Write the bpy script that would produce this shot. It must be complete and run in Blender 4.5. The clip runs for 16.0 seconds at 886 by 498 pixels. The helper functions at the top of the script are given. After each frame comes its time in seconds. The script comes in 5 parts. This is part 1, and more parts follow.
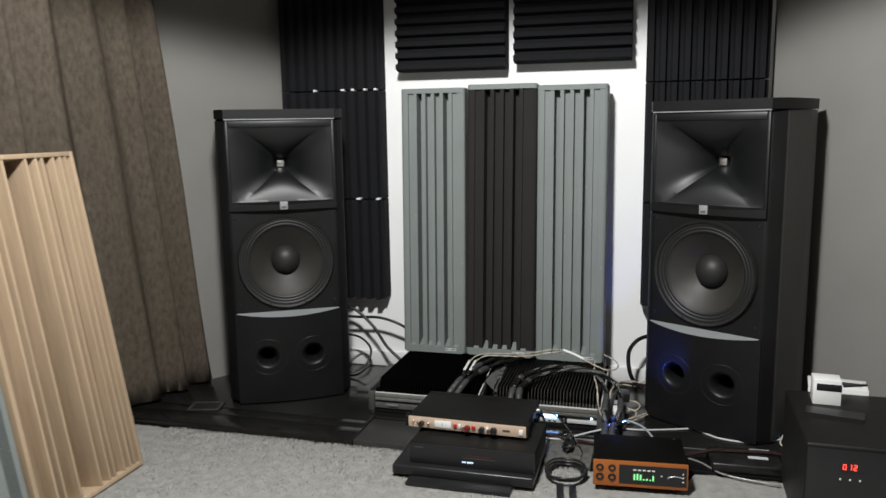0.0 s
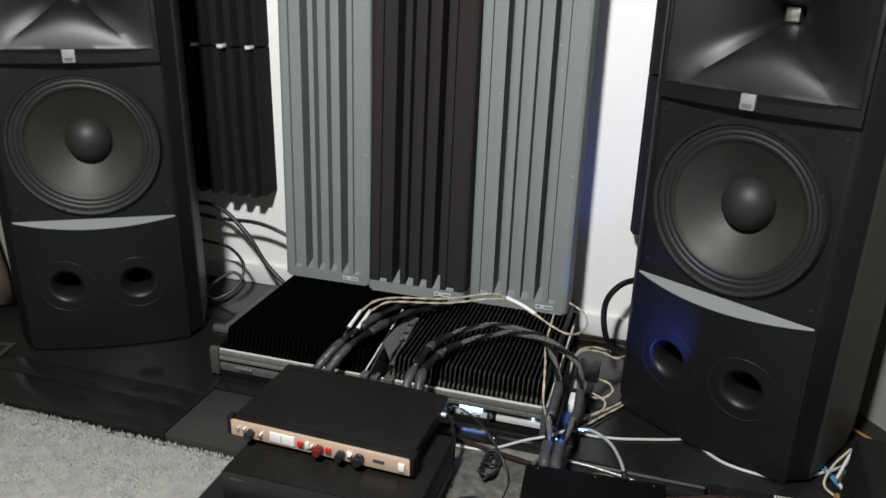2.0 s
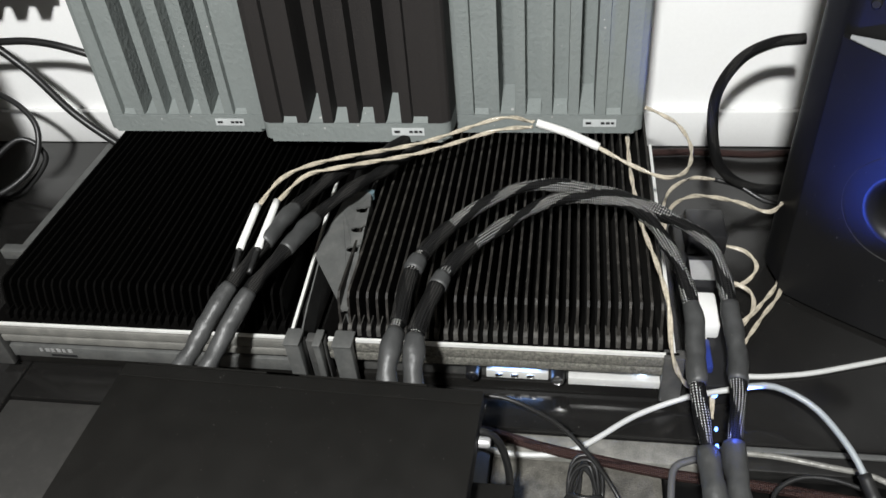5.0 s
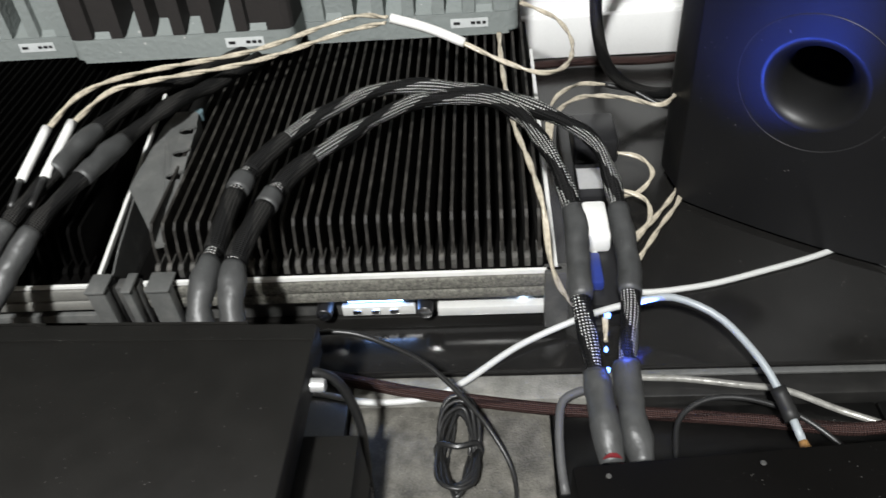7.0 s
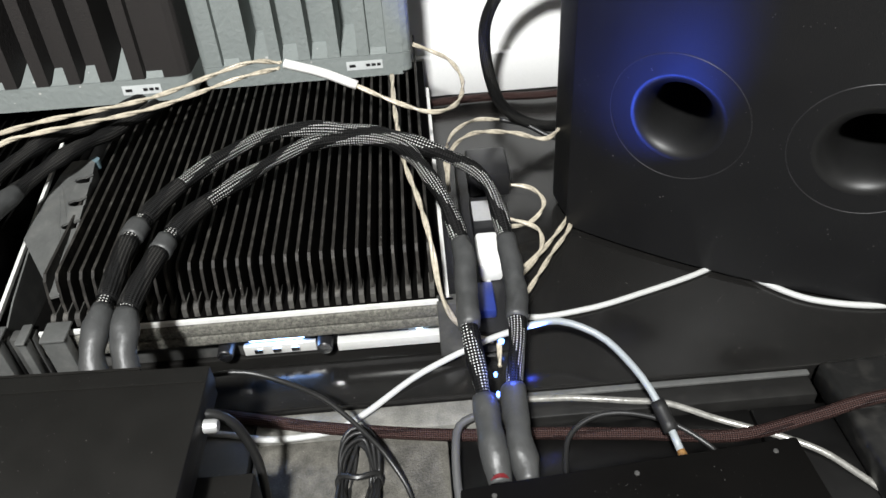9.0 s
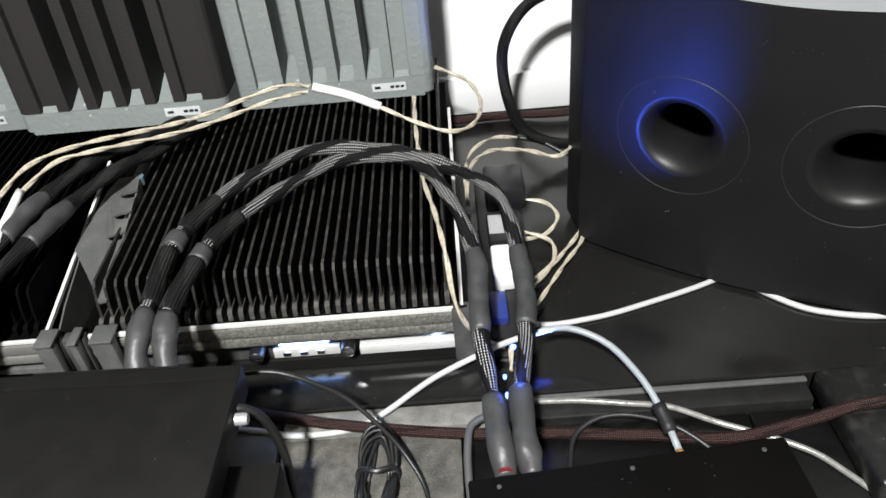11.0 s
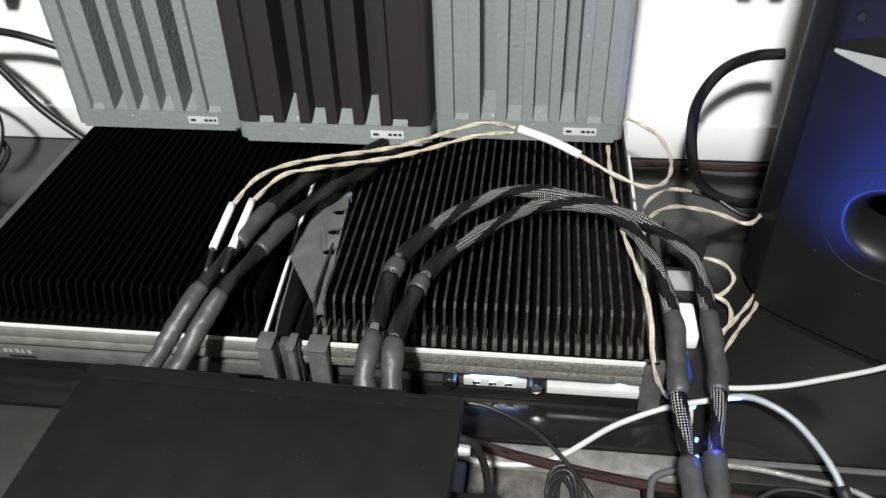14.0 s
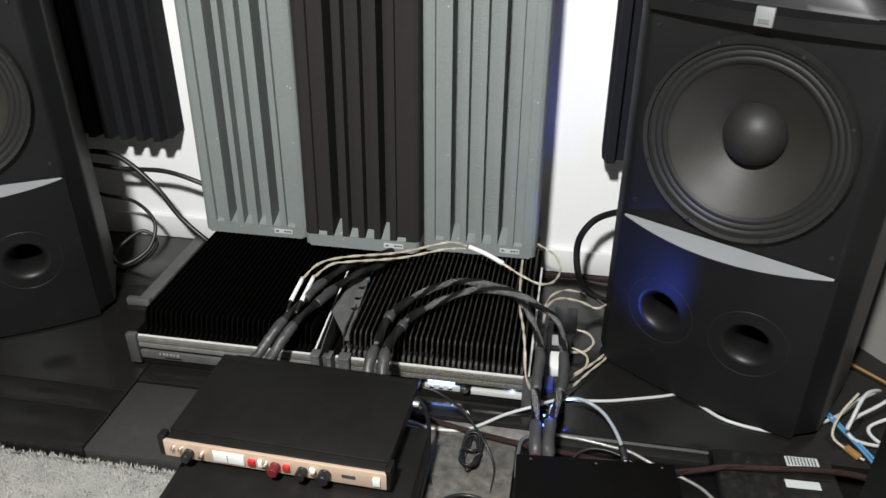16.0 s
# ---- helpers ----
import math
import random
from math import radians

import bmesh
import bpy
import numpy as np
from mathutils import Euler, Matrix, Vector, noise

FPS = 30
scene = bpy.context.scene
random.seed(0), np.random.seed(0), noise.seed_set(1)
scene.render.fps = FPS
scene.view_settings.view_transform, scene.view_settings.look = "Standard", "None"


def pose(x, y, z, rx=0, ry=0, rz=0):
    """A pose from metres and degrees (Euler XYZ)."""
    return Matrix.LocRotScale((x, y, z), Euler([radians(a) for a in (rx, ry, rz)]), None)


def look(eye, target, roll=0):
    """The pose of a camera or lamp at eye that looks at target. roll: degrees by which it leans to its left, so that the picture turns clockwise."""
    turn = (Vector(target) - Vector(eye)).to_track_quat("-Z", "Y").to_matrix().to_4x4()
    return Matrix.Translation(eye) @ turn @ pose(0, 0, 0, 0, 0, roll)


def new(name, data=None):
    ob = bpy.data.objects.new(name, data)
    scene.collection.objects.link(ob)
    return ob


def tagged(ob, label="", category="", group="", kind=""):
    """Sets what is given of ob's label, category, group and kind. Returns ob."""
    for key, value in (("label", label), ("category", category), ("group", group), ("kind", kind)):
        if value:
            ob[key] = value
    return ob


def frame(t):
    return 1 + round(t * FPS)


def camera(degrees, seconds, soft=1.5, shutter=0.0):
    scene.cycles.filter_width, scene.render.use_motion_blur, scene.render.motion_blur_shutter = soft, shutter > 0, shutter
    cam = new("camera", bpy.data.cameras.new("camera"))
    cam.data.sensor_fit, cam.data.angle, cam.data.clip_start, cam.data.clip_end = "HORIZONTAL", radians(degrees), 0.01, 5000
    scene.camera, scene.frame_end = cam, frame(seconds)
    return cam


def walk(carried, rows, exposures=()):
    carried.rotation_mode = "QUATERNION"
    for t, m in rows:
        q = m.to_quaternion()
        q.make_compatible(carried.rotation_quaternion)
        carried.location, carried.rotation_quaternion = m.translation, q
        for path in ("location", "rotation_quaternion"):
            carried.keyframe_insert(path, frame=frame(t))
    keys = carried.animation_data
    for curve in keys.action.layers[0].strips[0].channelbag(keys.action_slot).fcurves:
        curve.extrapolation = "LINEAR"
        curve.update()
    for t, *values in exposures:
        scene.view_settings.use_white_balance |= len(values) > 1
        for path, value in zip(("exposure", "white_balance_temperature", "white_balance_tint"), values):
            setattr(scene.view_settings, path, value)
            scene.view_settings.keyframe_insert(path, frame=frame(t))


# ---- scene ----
cam = camera(59.7, 16.0, shutter=0.3)
EXPOSURES = [(0, -0.19), (1.5, -0.1), (2.5, 0.04), (3.2, 0.16), (5.3, 0.52), (7.2, 0.68), (8.2, 0.86), (11, 0.88), (12.5, 0.82), (13.5, 0.74), (14.5, 0.66), (16, 0.3)]
PATH = [
    (0, (0.178, -0.1, 1.261), (-0.356, 1.801, 0.943), -0.9),
    (0.5, (0.239, 0.231, 1.262), (-0.295, 2.121, 0.886), -0.7),
    (1, (0.228, 0.525, 1.257), (-0.264, 2.408, 0.798), -0.6),
    (1.5, (0.194, 0.862, 1.257), (-0.267, 2.72, 0.676), 0.1),
    (2, (0.199, 1.161, 1.223), (-0.334, 2.946, 0.495), 1.4),
    (2.5, (0.161, 1.459, 1.171), (-0.363, 3.161, 0.261), 1.4),
    (3, (0.025, 1.753, 1.075), (-0.449, 3.37, -0.001), 0.1),
    (3.2, (-0.014, 1.845, 1.068), (-0.473, 3.439, -0.05), -0.3),
    (5.3, (-0.167, 2.167, 0.843), (-0.466, 3.67, -0.442), -6.4),
    (5.5, (-0.177, 2.174, 0.817), (-0.462, 3.684, -0.462), -6.2),
    (6, (-0.187, 2.207, 0.785), (-0.45, 3.72, -0.496), -6.4),
    (6.5, (-0.152, 2.225, 0.767), (-0.354, 3.724, -0.54), -5.9),
    (7, (-0.076, 2.244, 0.713), (-0.221, 3.727, -0.622), -5.8),
    (7.5, (-0.052, 2.264, 0.685), (-0.116, 3.754, -0.648), -4.8),
    (8, (-0.047, 2.267, 0.698), (-0.062, 3.765, -0.627), -4.4),
    (8.5, (-0.035, 2.253, 0.713), (-0.026, 3.76, -0.602), -4.4),
    (8.7, (-0.032, 2.238, 0.722), (-0.01, 3.755, -0.582), -4.2),
    (10.8, (-0.006, 2.19, 0.772), (-0.048, 3.748, -0.481), -5.9),
    (11, (-0.006, 2.173, 0.771), (-0.069, 3.729, -0.485), -6.0),
    (11.5, (-0.01, 2.149, 0.756), (-0.099, 3.703, -0.5), -6.0),
    (12, (-0.017, 2.169, 0.752), (-0.121, 3.715, -0.513), -5.5),
    (12.5, (-0.041, 2.214, 0.74), (-0.173, 3.745, -0.54), -5.0),
    (13, (-0.086, 2.217, 0.758), (-0.256, 3.741, -0.525), -4.4),
    (13.5, (-0.146, 2.207, 0.816), (-0.362, 3.731, -0.46), -3.8),
    (14, (-0.175, 2.163, 0.866), (-0.4, 3.699, -0.396), -2.5),
    (14.5, (-0.148, 2.059, 0.961), (-0.371, 3.628, -0.259), -1.1),
    (15, (-0.116, 1.871, 1.089), (-0.36, 3.487, -0.064), -0.2),
    (15.5, (-0.058, 1.648, 1.222), (-0.319, 3.304, 0.132), 0.1),
    (16, (0.027, 1.476, 1.247), (-0.273, 3.186, 0.254), 0.1),
]
walk(cam, [(t, look(eye, target, roll)) for t, eye, target, roll in PATH], EXPOSURES)


# ---------------------------------------------------------------- light
SUNNY = bpy.data.worlds.new("room_air")
scene.world = SUNNY
SUNNY.use_nodes = True
SUNNY.node_tree.nodes["Background"].inputs[0].default_value = (0.5, 0.55, 0.6, 1)
SUNNY.node_tree.nodes["Background"].inputs[1].default_value = 0.026

LAMP = (-0.38, 1.0, 2.55)
PZ = 0.06          # top of the black platform
CZ = 0.04          # top of the carpet


def add_spot(name, at, watts, colour, size, cone, blend):
    d = bpy.data.lights.new(name, "SPOT")
    d.energy, d.color, d.shadow_soft_size = watts, colour, size
    d.spot_size, d.spot_blend = radians(cone), blend
    ob = new(name, d)
    ob.location = at
    return ob


def add_point(name, at, watts, colour, size):
    d = bpy.data.lights.new(name, "POINT")
    d.energy, d.color, d.shadow_soft_size = watts, colour, size
    ob = new(name, d)
    ob.location = at
    return ob


add_spot("lamp_light", LAMP, 525, (0.978, 0.985, 0.972), 0.105, 146, 0.12)
add_point("blue_led_light", (0.037, 2.719, 0.160), 0.045, (0.05, 0.12, 1.0), 0.006)
led_beam = add_spot("blue_led_beam", (0.07, 2.795, 0.118), 8.0, (0.05, 0.12, 1.0), 0.008, 54, 1.0)
led_beam.matrix_world = look((0.07, 2.795, 0.118), (0.19, 3.00, 0.335))
led_rise = add_spot("blue_led_rise", (0.062, 3.178, 0.128), 2.2, (0.05, 0.12, 1.0), 0.006, 60, 1.0)
led_rise.matrix_world = look((0.062, 3.178, 0.128), (-0.035, 3.38, 0.75))


# ---------------------------------------------------------------- materials
def mat(name, base, rough=0.6, metal=0.0, var=0.15, scale=30.0, bump=0.1, bscale=200.0, coords="Object", spec=0.5, coat=0.0,
        dust=0.0, stretch=(1, 1, 1), random_piece=0.0, specks=0.0, speck_scale=90.0):
    m = bpy.data.materials.new(name)
    m.use_nodes = True
    n, l = m.node_tree.nodes, m.node_tree.links
    b = n["Principled BSDF"]
    tc = n.new("ShaderNodeTexCoord")
    mp = n.new("ShaderNodeMapping")
    mp.inputs["Scale"].default_value = stretch
    l.new(tc.outputs[coords], mp.inputs[0])
    big = n.new("ShaderNodeTexNoise")
    big.inputs["Scale"].default_value, big.inputs["Detail"].default_value = scale, 5
    l.new(mp.outputs[0], big.inputs["Vector"])
    fine = n.new("ShaderNodeTexNoise")
    fine.inputs["Scale"].default_value, fine.inputs["Detail"].default_value = bscale, 3
    l.new(mp.outputs[0], fine.inputs["Vector"])
    mix = n.new("ShaderNodeMix")
    mix.data_type = "RGBA"
    lo = [max(0.0, c * (1 - var)) for c in base]
    hi = [min(1.0, c * (1 + var)) for c in base]
    mix.inputs["A"].default_value, mix.inputs["B"].default_value = (*lo, 1), (*hi, 1)
    ramp = n.new("ShaderNodeMapRange")
    ramp.inputs["From Min"].default_value, ramp.inputs["From Max"].default_value = 0.3, 0.7
    add = n.new("ShaderNodeMath")
    add.operation = "MULTIPLY_ADD"
    add.inputs[1].default_value = 0.35
    l.new(fine.outputs[0], add.inputs[0])
    sub = n.new("ShaderNodeMath")
    sub.operation = "MULTIPLY"
    sub.inputs[1].default_value = 0.65
    l.new(big.outputs[0], sub.inputs[0])
    l.new(sub.outputs[0], add.inputs[2])
    l.new(add.outputs[0], ramp.inputs[0])
    l.new(ramp.outputs[0], mix.inputs["Factor"])
    colour = mix.outputs["Result"]
    if random_piece:
        info = n.new("ShaderNodeObjectInfo")
        hsv = n.new("ShaderNodeHueSaturation")
        mr = n.new("ShaderNodeMapRange")
        mr.inputs["To Min"].default_value, mr.inputs["To Max"].default_value = 1 - random_piece, 1 + random_piece
        l.new(info.outputs["Random"], mr.inputs[0])
        l.new(mr.outputs[0], hsv.inputs["Value"])
        l.new(colour, hsv.inputs["Color"])
        colour = hsv.outputs[0]
    if dust:
        spots = n.new("ShaderNodeTexNoise")
        spots.inputs["Scale"].default_value, spots.inputs["Detail"].default_value = 60, 8
        l.new(tc.outputs["Object"], spots.inputs["Vector"])
        cut = n.new("ShaderNodeMapRange")
        cut.inputs["From Min"].default_value, cut.inputs["From Max"].default_value = 0.5, 0.75
        cut.inputs["To Max"].default_value = dust
        l.new(spots.outputs[0], cut.inputs[0])
        dm = n.new("ShaderNodeMix")
        dm.data_type = "RGBA"
        dm.inputs["B"].default_value = (0.3, 0.28, 0.25, 1)
        l.new(cut.outputs[0], dm.inputs["Factor"])
        l.new(colour, dm.inputs["A"])
        colour = dm.outputs["Result"]
    if specks:
        vor = n.new("ShaderNodeTexVoronoi")
        vor.inputs["Scale"].default_value = speck_scale
        l.new(tc.outputs["Object"], vor.inputs["Vector"])
        few = n.new("ShaderNodeTexNoise")
        few.inputs["Scale"].default_value, few.inputs["Detail"].default_value = speck_scale * 0.33, 2
        l.new(tc.outputs["Object"], few.inputs["Vector"])
        size = n.new("ShaderNodeMapRange")
        size.inputs["From Min"].default_value, size.inputs["From Max"].default_value = 0.5, 0.8
        size.inputs["To Max"].default_value = 0.22
        l.new(few.outputs[0], size.inputs[0])
        near = n.new("ShaderNodeMath")
        near.operation = "LESS_THAN"
        l.new(vor.outputs["Distance"], near.inputs[0])
        l.new(size.outputs[0], near.inputs[1])
        amount = n.new("ShaderNodeMath")
        amount.operation = "MULTIPLY"
        amount.inputs[1].default_value = specks
        l.new(near.outputs[0], amount.inputs[0])
        sm = n.new("ShaderNodeMix")
        sm.data_type = "RGBA"
        sm.inputs["B"].default_value = (0.55, 0.53, 0.5, 1)
        l.new(amount.outputs[0], sm.inputs["Factor"])
        l.new(colour, sm.inputs["A"])
        colour = sm.outputs["Result"]
    l.new(colour, b.inputs["Base Color"])
    rr = n.new("ShaderNodeMapRange")
    rr.inputs["To Min"].default_value, rr.inputs["To Max"].default_value = max(0.02, rough - 0.08), min(1, rough + 0.08)
    l.new(big.outputs[0], rr.inputs[0])
    l.new(rr.outputs[0], b.inputs["Roughness"])
    b.inputs["Metallic"].default_value = metal
    b.inputs["Specular IOR Level"].default_value = spec
    b.inputs["Coat Weight"].default_value = coat
    if bump:
        bp = n.new("ShaderNodeBump")
        bp.inputs["Strength"].default_value, bp.inputs["Distance"].default_value = bump, 0.004
        l.new(fine.outputs[0], bp.inputs["Height"])
        l.new(bp.outputs[0], b.inputs["Normal"])
    return m


def glow(name, colour, strength):
    m = bpy.data.materials.new(name)
    m.use_nodes = True
    b = m.node_tree.nodes["Principled BSDF"]
    b.inputs["Base Color"].default_value = (0.02, 0.02, 0.02, 1)
    b.inputs["Emission Color"].default_value = (*colour, 1)
    b.inputs["Emission Strength"].default_value = strength
    return m


def weave(name, dark, light, around=10, along=420.0, share=0.5, rough=0.45, cut=0.1):
    """A braided sleeve: crossed diagonal threads laid out over the tube's own UV map (turns, metres)."""
    m = bpy.data.materials.new(name)
    m.use_nodes = True
    n, l = m.node_tree.nodes, m.node_tree.links
    b = n["Principled BSDF"]
    uv = n.new("ShaderNodeUVMap")
    sep = n.new("ShaderNodeSeparateXYZ")
    l.new(uv.outputs[0], sep.inputs[0])

    def math(op, a, c):
        k = n.new("ShaderNodeMath")
        k.operation = op
        for i, v in enumerate((a, c)):
            if isinstance(v, (int, float)):
                k.inputs[i].default_value = v
            else:
                l.new(v, k.inputs[i])
        return k.outputs[0]

    u = math("MULTIPLY", sep.outputs[0], around * 2 * math_pi)
    v = math("MULTIPLY", sep.outputs[1], along)
    s = math("MULTIPLY", math("SINE", math("ADD", u, v), 0), math("SINE", math("SUBTRACT", u, v), 0))
    wind = math("SINE", math("ADD", math("MULTIPLY", sep.outputs[0], 4 * math_pi), math("MULTIPLY", sep.outputs[1], 60.0)), 0)
    patch = n.new("ShaderNodeTexNoise")
    patch.inputs["Scale"].default_value = 9
    l.new(uv.outputs[0], patch.inputs["Vector"])
    shown = math("ADD", math("MULTIPLY", wind, 0.4), math("MULTIPLY", patch.outputs[0], 0.9))
    mesh = math("GREATER_THAN", s, cut)
    lit = math("MULTIPLY", mesh, math("GREATER_THAN", shown, 1 - share))
    mix = n.new("ShaderNodeMix")
    mix.data_type = "RGBA"
    mix.inputs["A"].default_value, mix.inputs["B"].default_value = (*dark, 1), (*light, 1)
    l.new(lit, mix.inputs["Factor"])
    l.new(mix.outputs["Result"], b.inputs["Base Color"])
    b.inputs["Roughness"].default_value = rough
    b.inputs["Specular IOR Level"].default_value = 0.15
    bp = n.new("ShaderNodeBump")
    bp.inputs["Strength"].default_value, bp.inputs["Distance"].default_value = 0.6, 0.001
    l.new(s, bp.inputs["Height"])
    l.new(bp.outputs[0], b.inputs["Normal"])
    return m


math_pi = math.pi
M_white = mat("white_wall_paint", (0.86, 0.86, 0.85), 0.7, var=0.03, scale=3, bump=0.05, bscale=150)
M_grey_wall = mat("grey_wall_cloth", (0.215, 0.207, 0.192), 0.9, var=0.07, scale=4, bump=0.25, bscale=500)
M_ceiling = mat("ceiling_paint", (0.35, 0.32, 0.29), 0.9, var=0.05, scale=3, bump=0.05)
M_trim = mat("white_trim_paint", (0.75, 0.75, 0.74), 0.45, var=0.04, scale=6, bump=0.03)
M_board = mat("black_gloss_board", (0.0090, 0.0087, 0.0083), 0.18, var=0.15, scale=5, bump=0.0, dust=0.008, spec=0.5, specks=0.12, speck_scale=190)
M_ledge = mat("dusty_black_board", (0.034, 0.033, 0.0315), 0.3, var=0.14, scale=6, bump=0.02, bscale=120, dust=0.03, specks=0.1, speck_scale=180)
M_dustledge = mat("grey_dusty_worn_board", (0.078, 0.074, 0.064), 0.7, var=0.6, scale=45, bump=0.3, bscale=420, dust=0.22, specks=0.35, speck_scale=240)
# shadow of a person who isn't modelled is darkened into this base colour
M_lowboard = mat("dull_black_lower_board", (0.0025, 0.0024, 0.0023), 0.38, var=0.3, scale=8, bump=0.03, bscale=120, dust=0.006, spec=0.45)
M_edge = mat("dusty_grey_edge_strip", (0.15, 0.147, 0.132), 0.75, var=0.4, scale=60, bump=0.25, bscale=500, dust=0.25, specks=0.35, speck_scale=260)
# dull black, deepened for the shadow over this end of the strip
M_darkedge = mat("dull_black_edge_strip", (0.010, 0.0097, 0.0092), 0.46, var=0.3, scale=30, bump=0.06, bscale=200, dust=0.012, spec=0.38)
M_foam = mat("black_acoustic_foam", (0.0095, 0.0097, 0.0112), 0.95, var=0.2, scale=20, bump=0.5, bscale=420, spec=0.2)
M_panel = mat("grey_painted_foam_panel", (0.179, 0.199, 0.193), 0.75, specks=0.5, speck_scale=60, var=0.07, scale=8, bump=0.4, bscale=130)
M_brown = mat("brown_painted_foam_panel", (0.0100, 0.0080, 0.0073), 0.88, var=0.12, scale=8, bump=0.18, bscale=260)
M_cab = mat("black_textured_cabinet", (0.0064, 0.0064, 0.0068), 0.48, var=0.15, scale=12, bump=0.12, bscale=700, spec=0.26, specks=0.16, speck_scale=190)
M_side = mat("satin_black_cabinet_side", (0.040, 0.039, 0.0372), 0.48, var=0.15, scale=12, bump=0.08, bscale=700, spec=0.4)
M_horn = mat("black_satin_waveguide", (0.0036, 0.0039, 0.0044), 0.45, var=0.08, scale=6, bump=0.01, bscale=300)
M_port = mat("black_port_plastic", (0.0072, 0.0072, 0.0072), 0.44, var=0.1, scale=10, bump=0.03, bscale=500, spec=0.34)
# light caught by the groove edge is put into this paler colour
M_groove = mat("worn_groove_edge", (0.016, 0.016, 0.017), 0.45, var=0.5, scale=40, bump=0.0, spec=0.35)
M_cone = mat("black_paper_cone", (0.0235, 0.0215, 0.0185), 0.56, var=0.15, scale=14, bump=0.06, bscale=300)
M_cap = mat("black_domed_cap", (0.017, 0.0165, 0.016), 0.5, var=0.1, scale=14, bump=0.02, spec=0.4)
M_rubber = mat("black_rubber", (0.012, 0.012, 0.012), 0.52, var=0.1, scale=14, bump=0.02, spec=0.38)
M_silver = mat("silver_paint", (0.24, 0.25, 0.255), 0.55, metal=0.15, var=0.05, scale=12, bump=0.02)
M_chrome = mat("bright_metal", (0.7, 0.7, 0.7), 0.25, metal=1.0, var=0.05, bump=0.0)
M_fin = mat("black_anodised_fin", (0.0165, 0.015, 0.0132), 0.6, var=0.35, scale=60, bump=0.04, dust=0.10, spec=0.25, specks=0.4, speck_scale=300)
M_nose = mat("dusty_fin_nose", (0.030, 0.0285, 0.0255), 0.75, var=0.6, scale=140, bump=0.2, bscale=600, dust=0.2, specks=0.35, speck_scale=400)
# far darker than M_fin, without dust or specks; also covers both top plates
M_fin_dark = mat("clean_black_anodised_fin", (0.0016, 0.0015, 0.0014), 0.75, var=0.3, scale=40, bump=0.02, spec=0.03)
M_amp = mat("dark_grey_rack_paint", (0.06, 0.06, 0.058), 0.5, metal=0.2, var=0.2, scale=25, bump=0.05, dust=0.12)
M_strip = mat("white_edge_strip", (0.6, 0.6, 0.58), 0.5, var=0.1, scale=40, bump=0.02)
M_alu = mat("brushed_aluminium", (0.62, 0.62, 0.6), 0.38, metal=0.25, var=0.08, scale=30, bump=0.03)
M_steel = mat("worn_zinc_edge", (0.55, 0.55, 0.55), 0.4, metal=0.6, var=0.1, scale=30, bump=0.03)
M_dusty = mat("dusty_grey_band", (0.12, 0.116, 0.1), 0.85, var=0.85, scale=300, bump=0.6, bscale=800, specks=0.25, speck_scale=450)
M_leftband = mat("plain_grey_band", (0.135, 0.133, 0.122), 0.6, var=0.2, scale=60, bump=0.1, bscale=500, dust=0.1)
M_black = mat("black_powder_coat", (0.0062, 0.0058, 0.0051), 0.55, var=0.2, scale=25, bump=0.05, bscale=900, spec=0.26, specks=0.16, speck_scale=260)
# darker than M_black: shadow over the converter is kept in its colour
M_matblack_shade = mat("matt_black_steel", (0.0028, 0.0026, 0.0024), 0.65, var=0.2, scale=15, bump=0.04, bscale=900, spec=0.06, specks=0.08, speck_scale=260)
M_plastic = mat("black_plastic", (0.012, 0.012, 0.013), 0.35, var=0.1, scale=15, bump=0.02)
M_copper = mat("champagne_gold_panel", (0.72, 0.54, 0.41), 0.42, metal=0.45, var=0.05, scale=20, bump=0.02, stretch=(0.1, 1, 1))
M_orange = mat("burnt_orange_panel", (0.42, 0.13, 0.03), 0.4, metal=0.4, var=0.06, scale=20, bump=0.02)
M_whiteplastic = mat("white_plastic", (0.72, 0.72, 0.7), 0.4, var=0.04, scale=20, bump=0.02)
M_darkred = mat("dark_red_knob", (0.12, 0.012, 0.015), 0.35, bump=0.0)
M_sticker = mat("grey_white_sticker", (0.5, 0.52, 0.52), 0.5, var=0.1, bump=0.0)
M_red = mat("red_plastic", (0.45, 0.02, 0.02), 0.4, bump=0.0)
M_wood = mat("pale_pine", (0.40, 0.295, 0.197), 0.5, var=0.14, scale=9, bump=0.06, bscale=60, stretch=(6, 6, 0.5), random_piece=0.1)
# pine darkened in its colour so the wells look shaded
M_wood_well_shade = mat("tan_plywood", (0.215, 0.153, 0.1), 0.6, var=0.16, scale=9, bump=0.05, bscale=60, stretch=(6, 6, 0.5), random_piece=0.15)
M_carpet = mat("grey_pile_carpet", (0.30, 0.295, 0.277), 1.0, var=0.22, scale=26, bump=1.0, bscale=330, spec=0.1)
M_pile = mat("grey_pile_tufts", (0.33, 0.323, 0.303), 1.0, var=0.3, scale=40, bump=0.0, spec=0.05)
M_curtain = mat("brown_woven_curtain", (0.170, 0.139, 0.108), 0.95, var=0.36, scale=70, bump=0.6, bscale=420, stretch=(1, 1, 0.45), spec=0.12)
M_shrink = mat("grey_heat_shrink", (0.040, 0.041, 0.041), 0.47, var=0.2, scale=60, bump=0.45, bscale=55, specks=0.12, speck_scale=300)
M_cable_black = mat("black_cable", (0.012, 0.012, 0.012), 0.4, var=0.1, bump=0.02)
M_cable_white = mat("white_cable", (0.46, 0.465, 0.455), 0.4, var=0.05, bump=0.02)
M_cable_grey = mat("blue_grey_cable", (0.27, 0.295, 0.31), 0.4, var=0.06, bump=0.02)
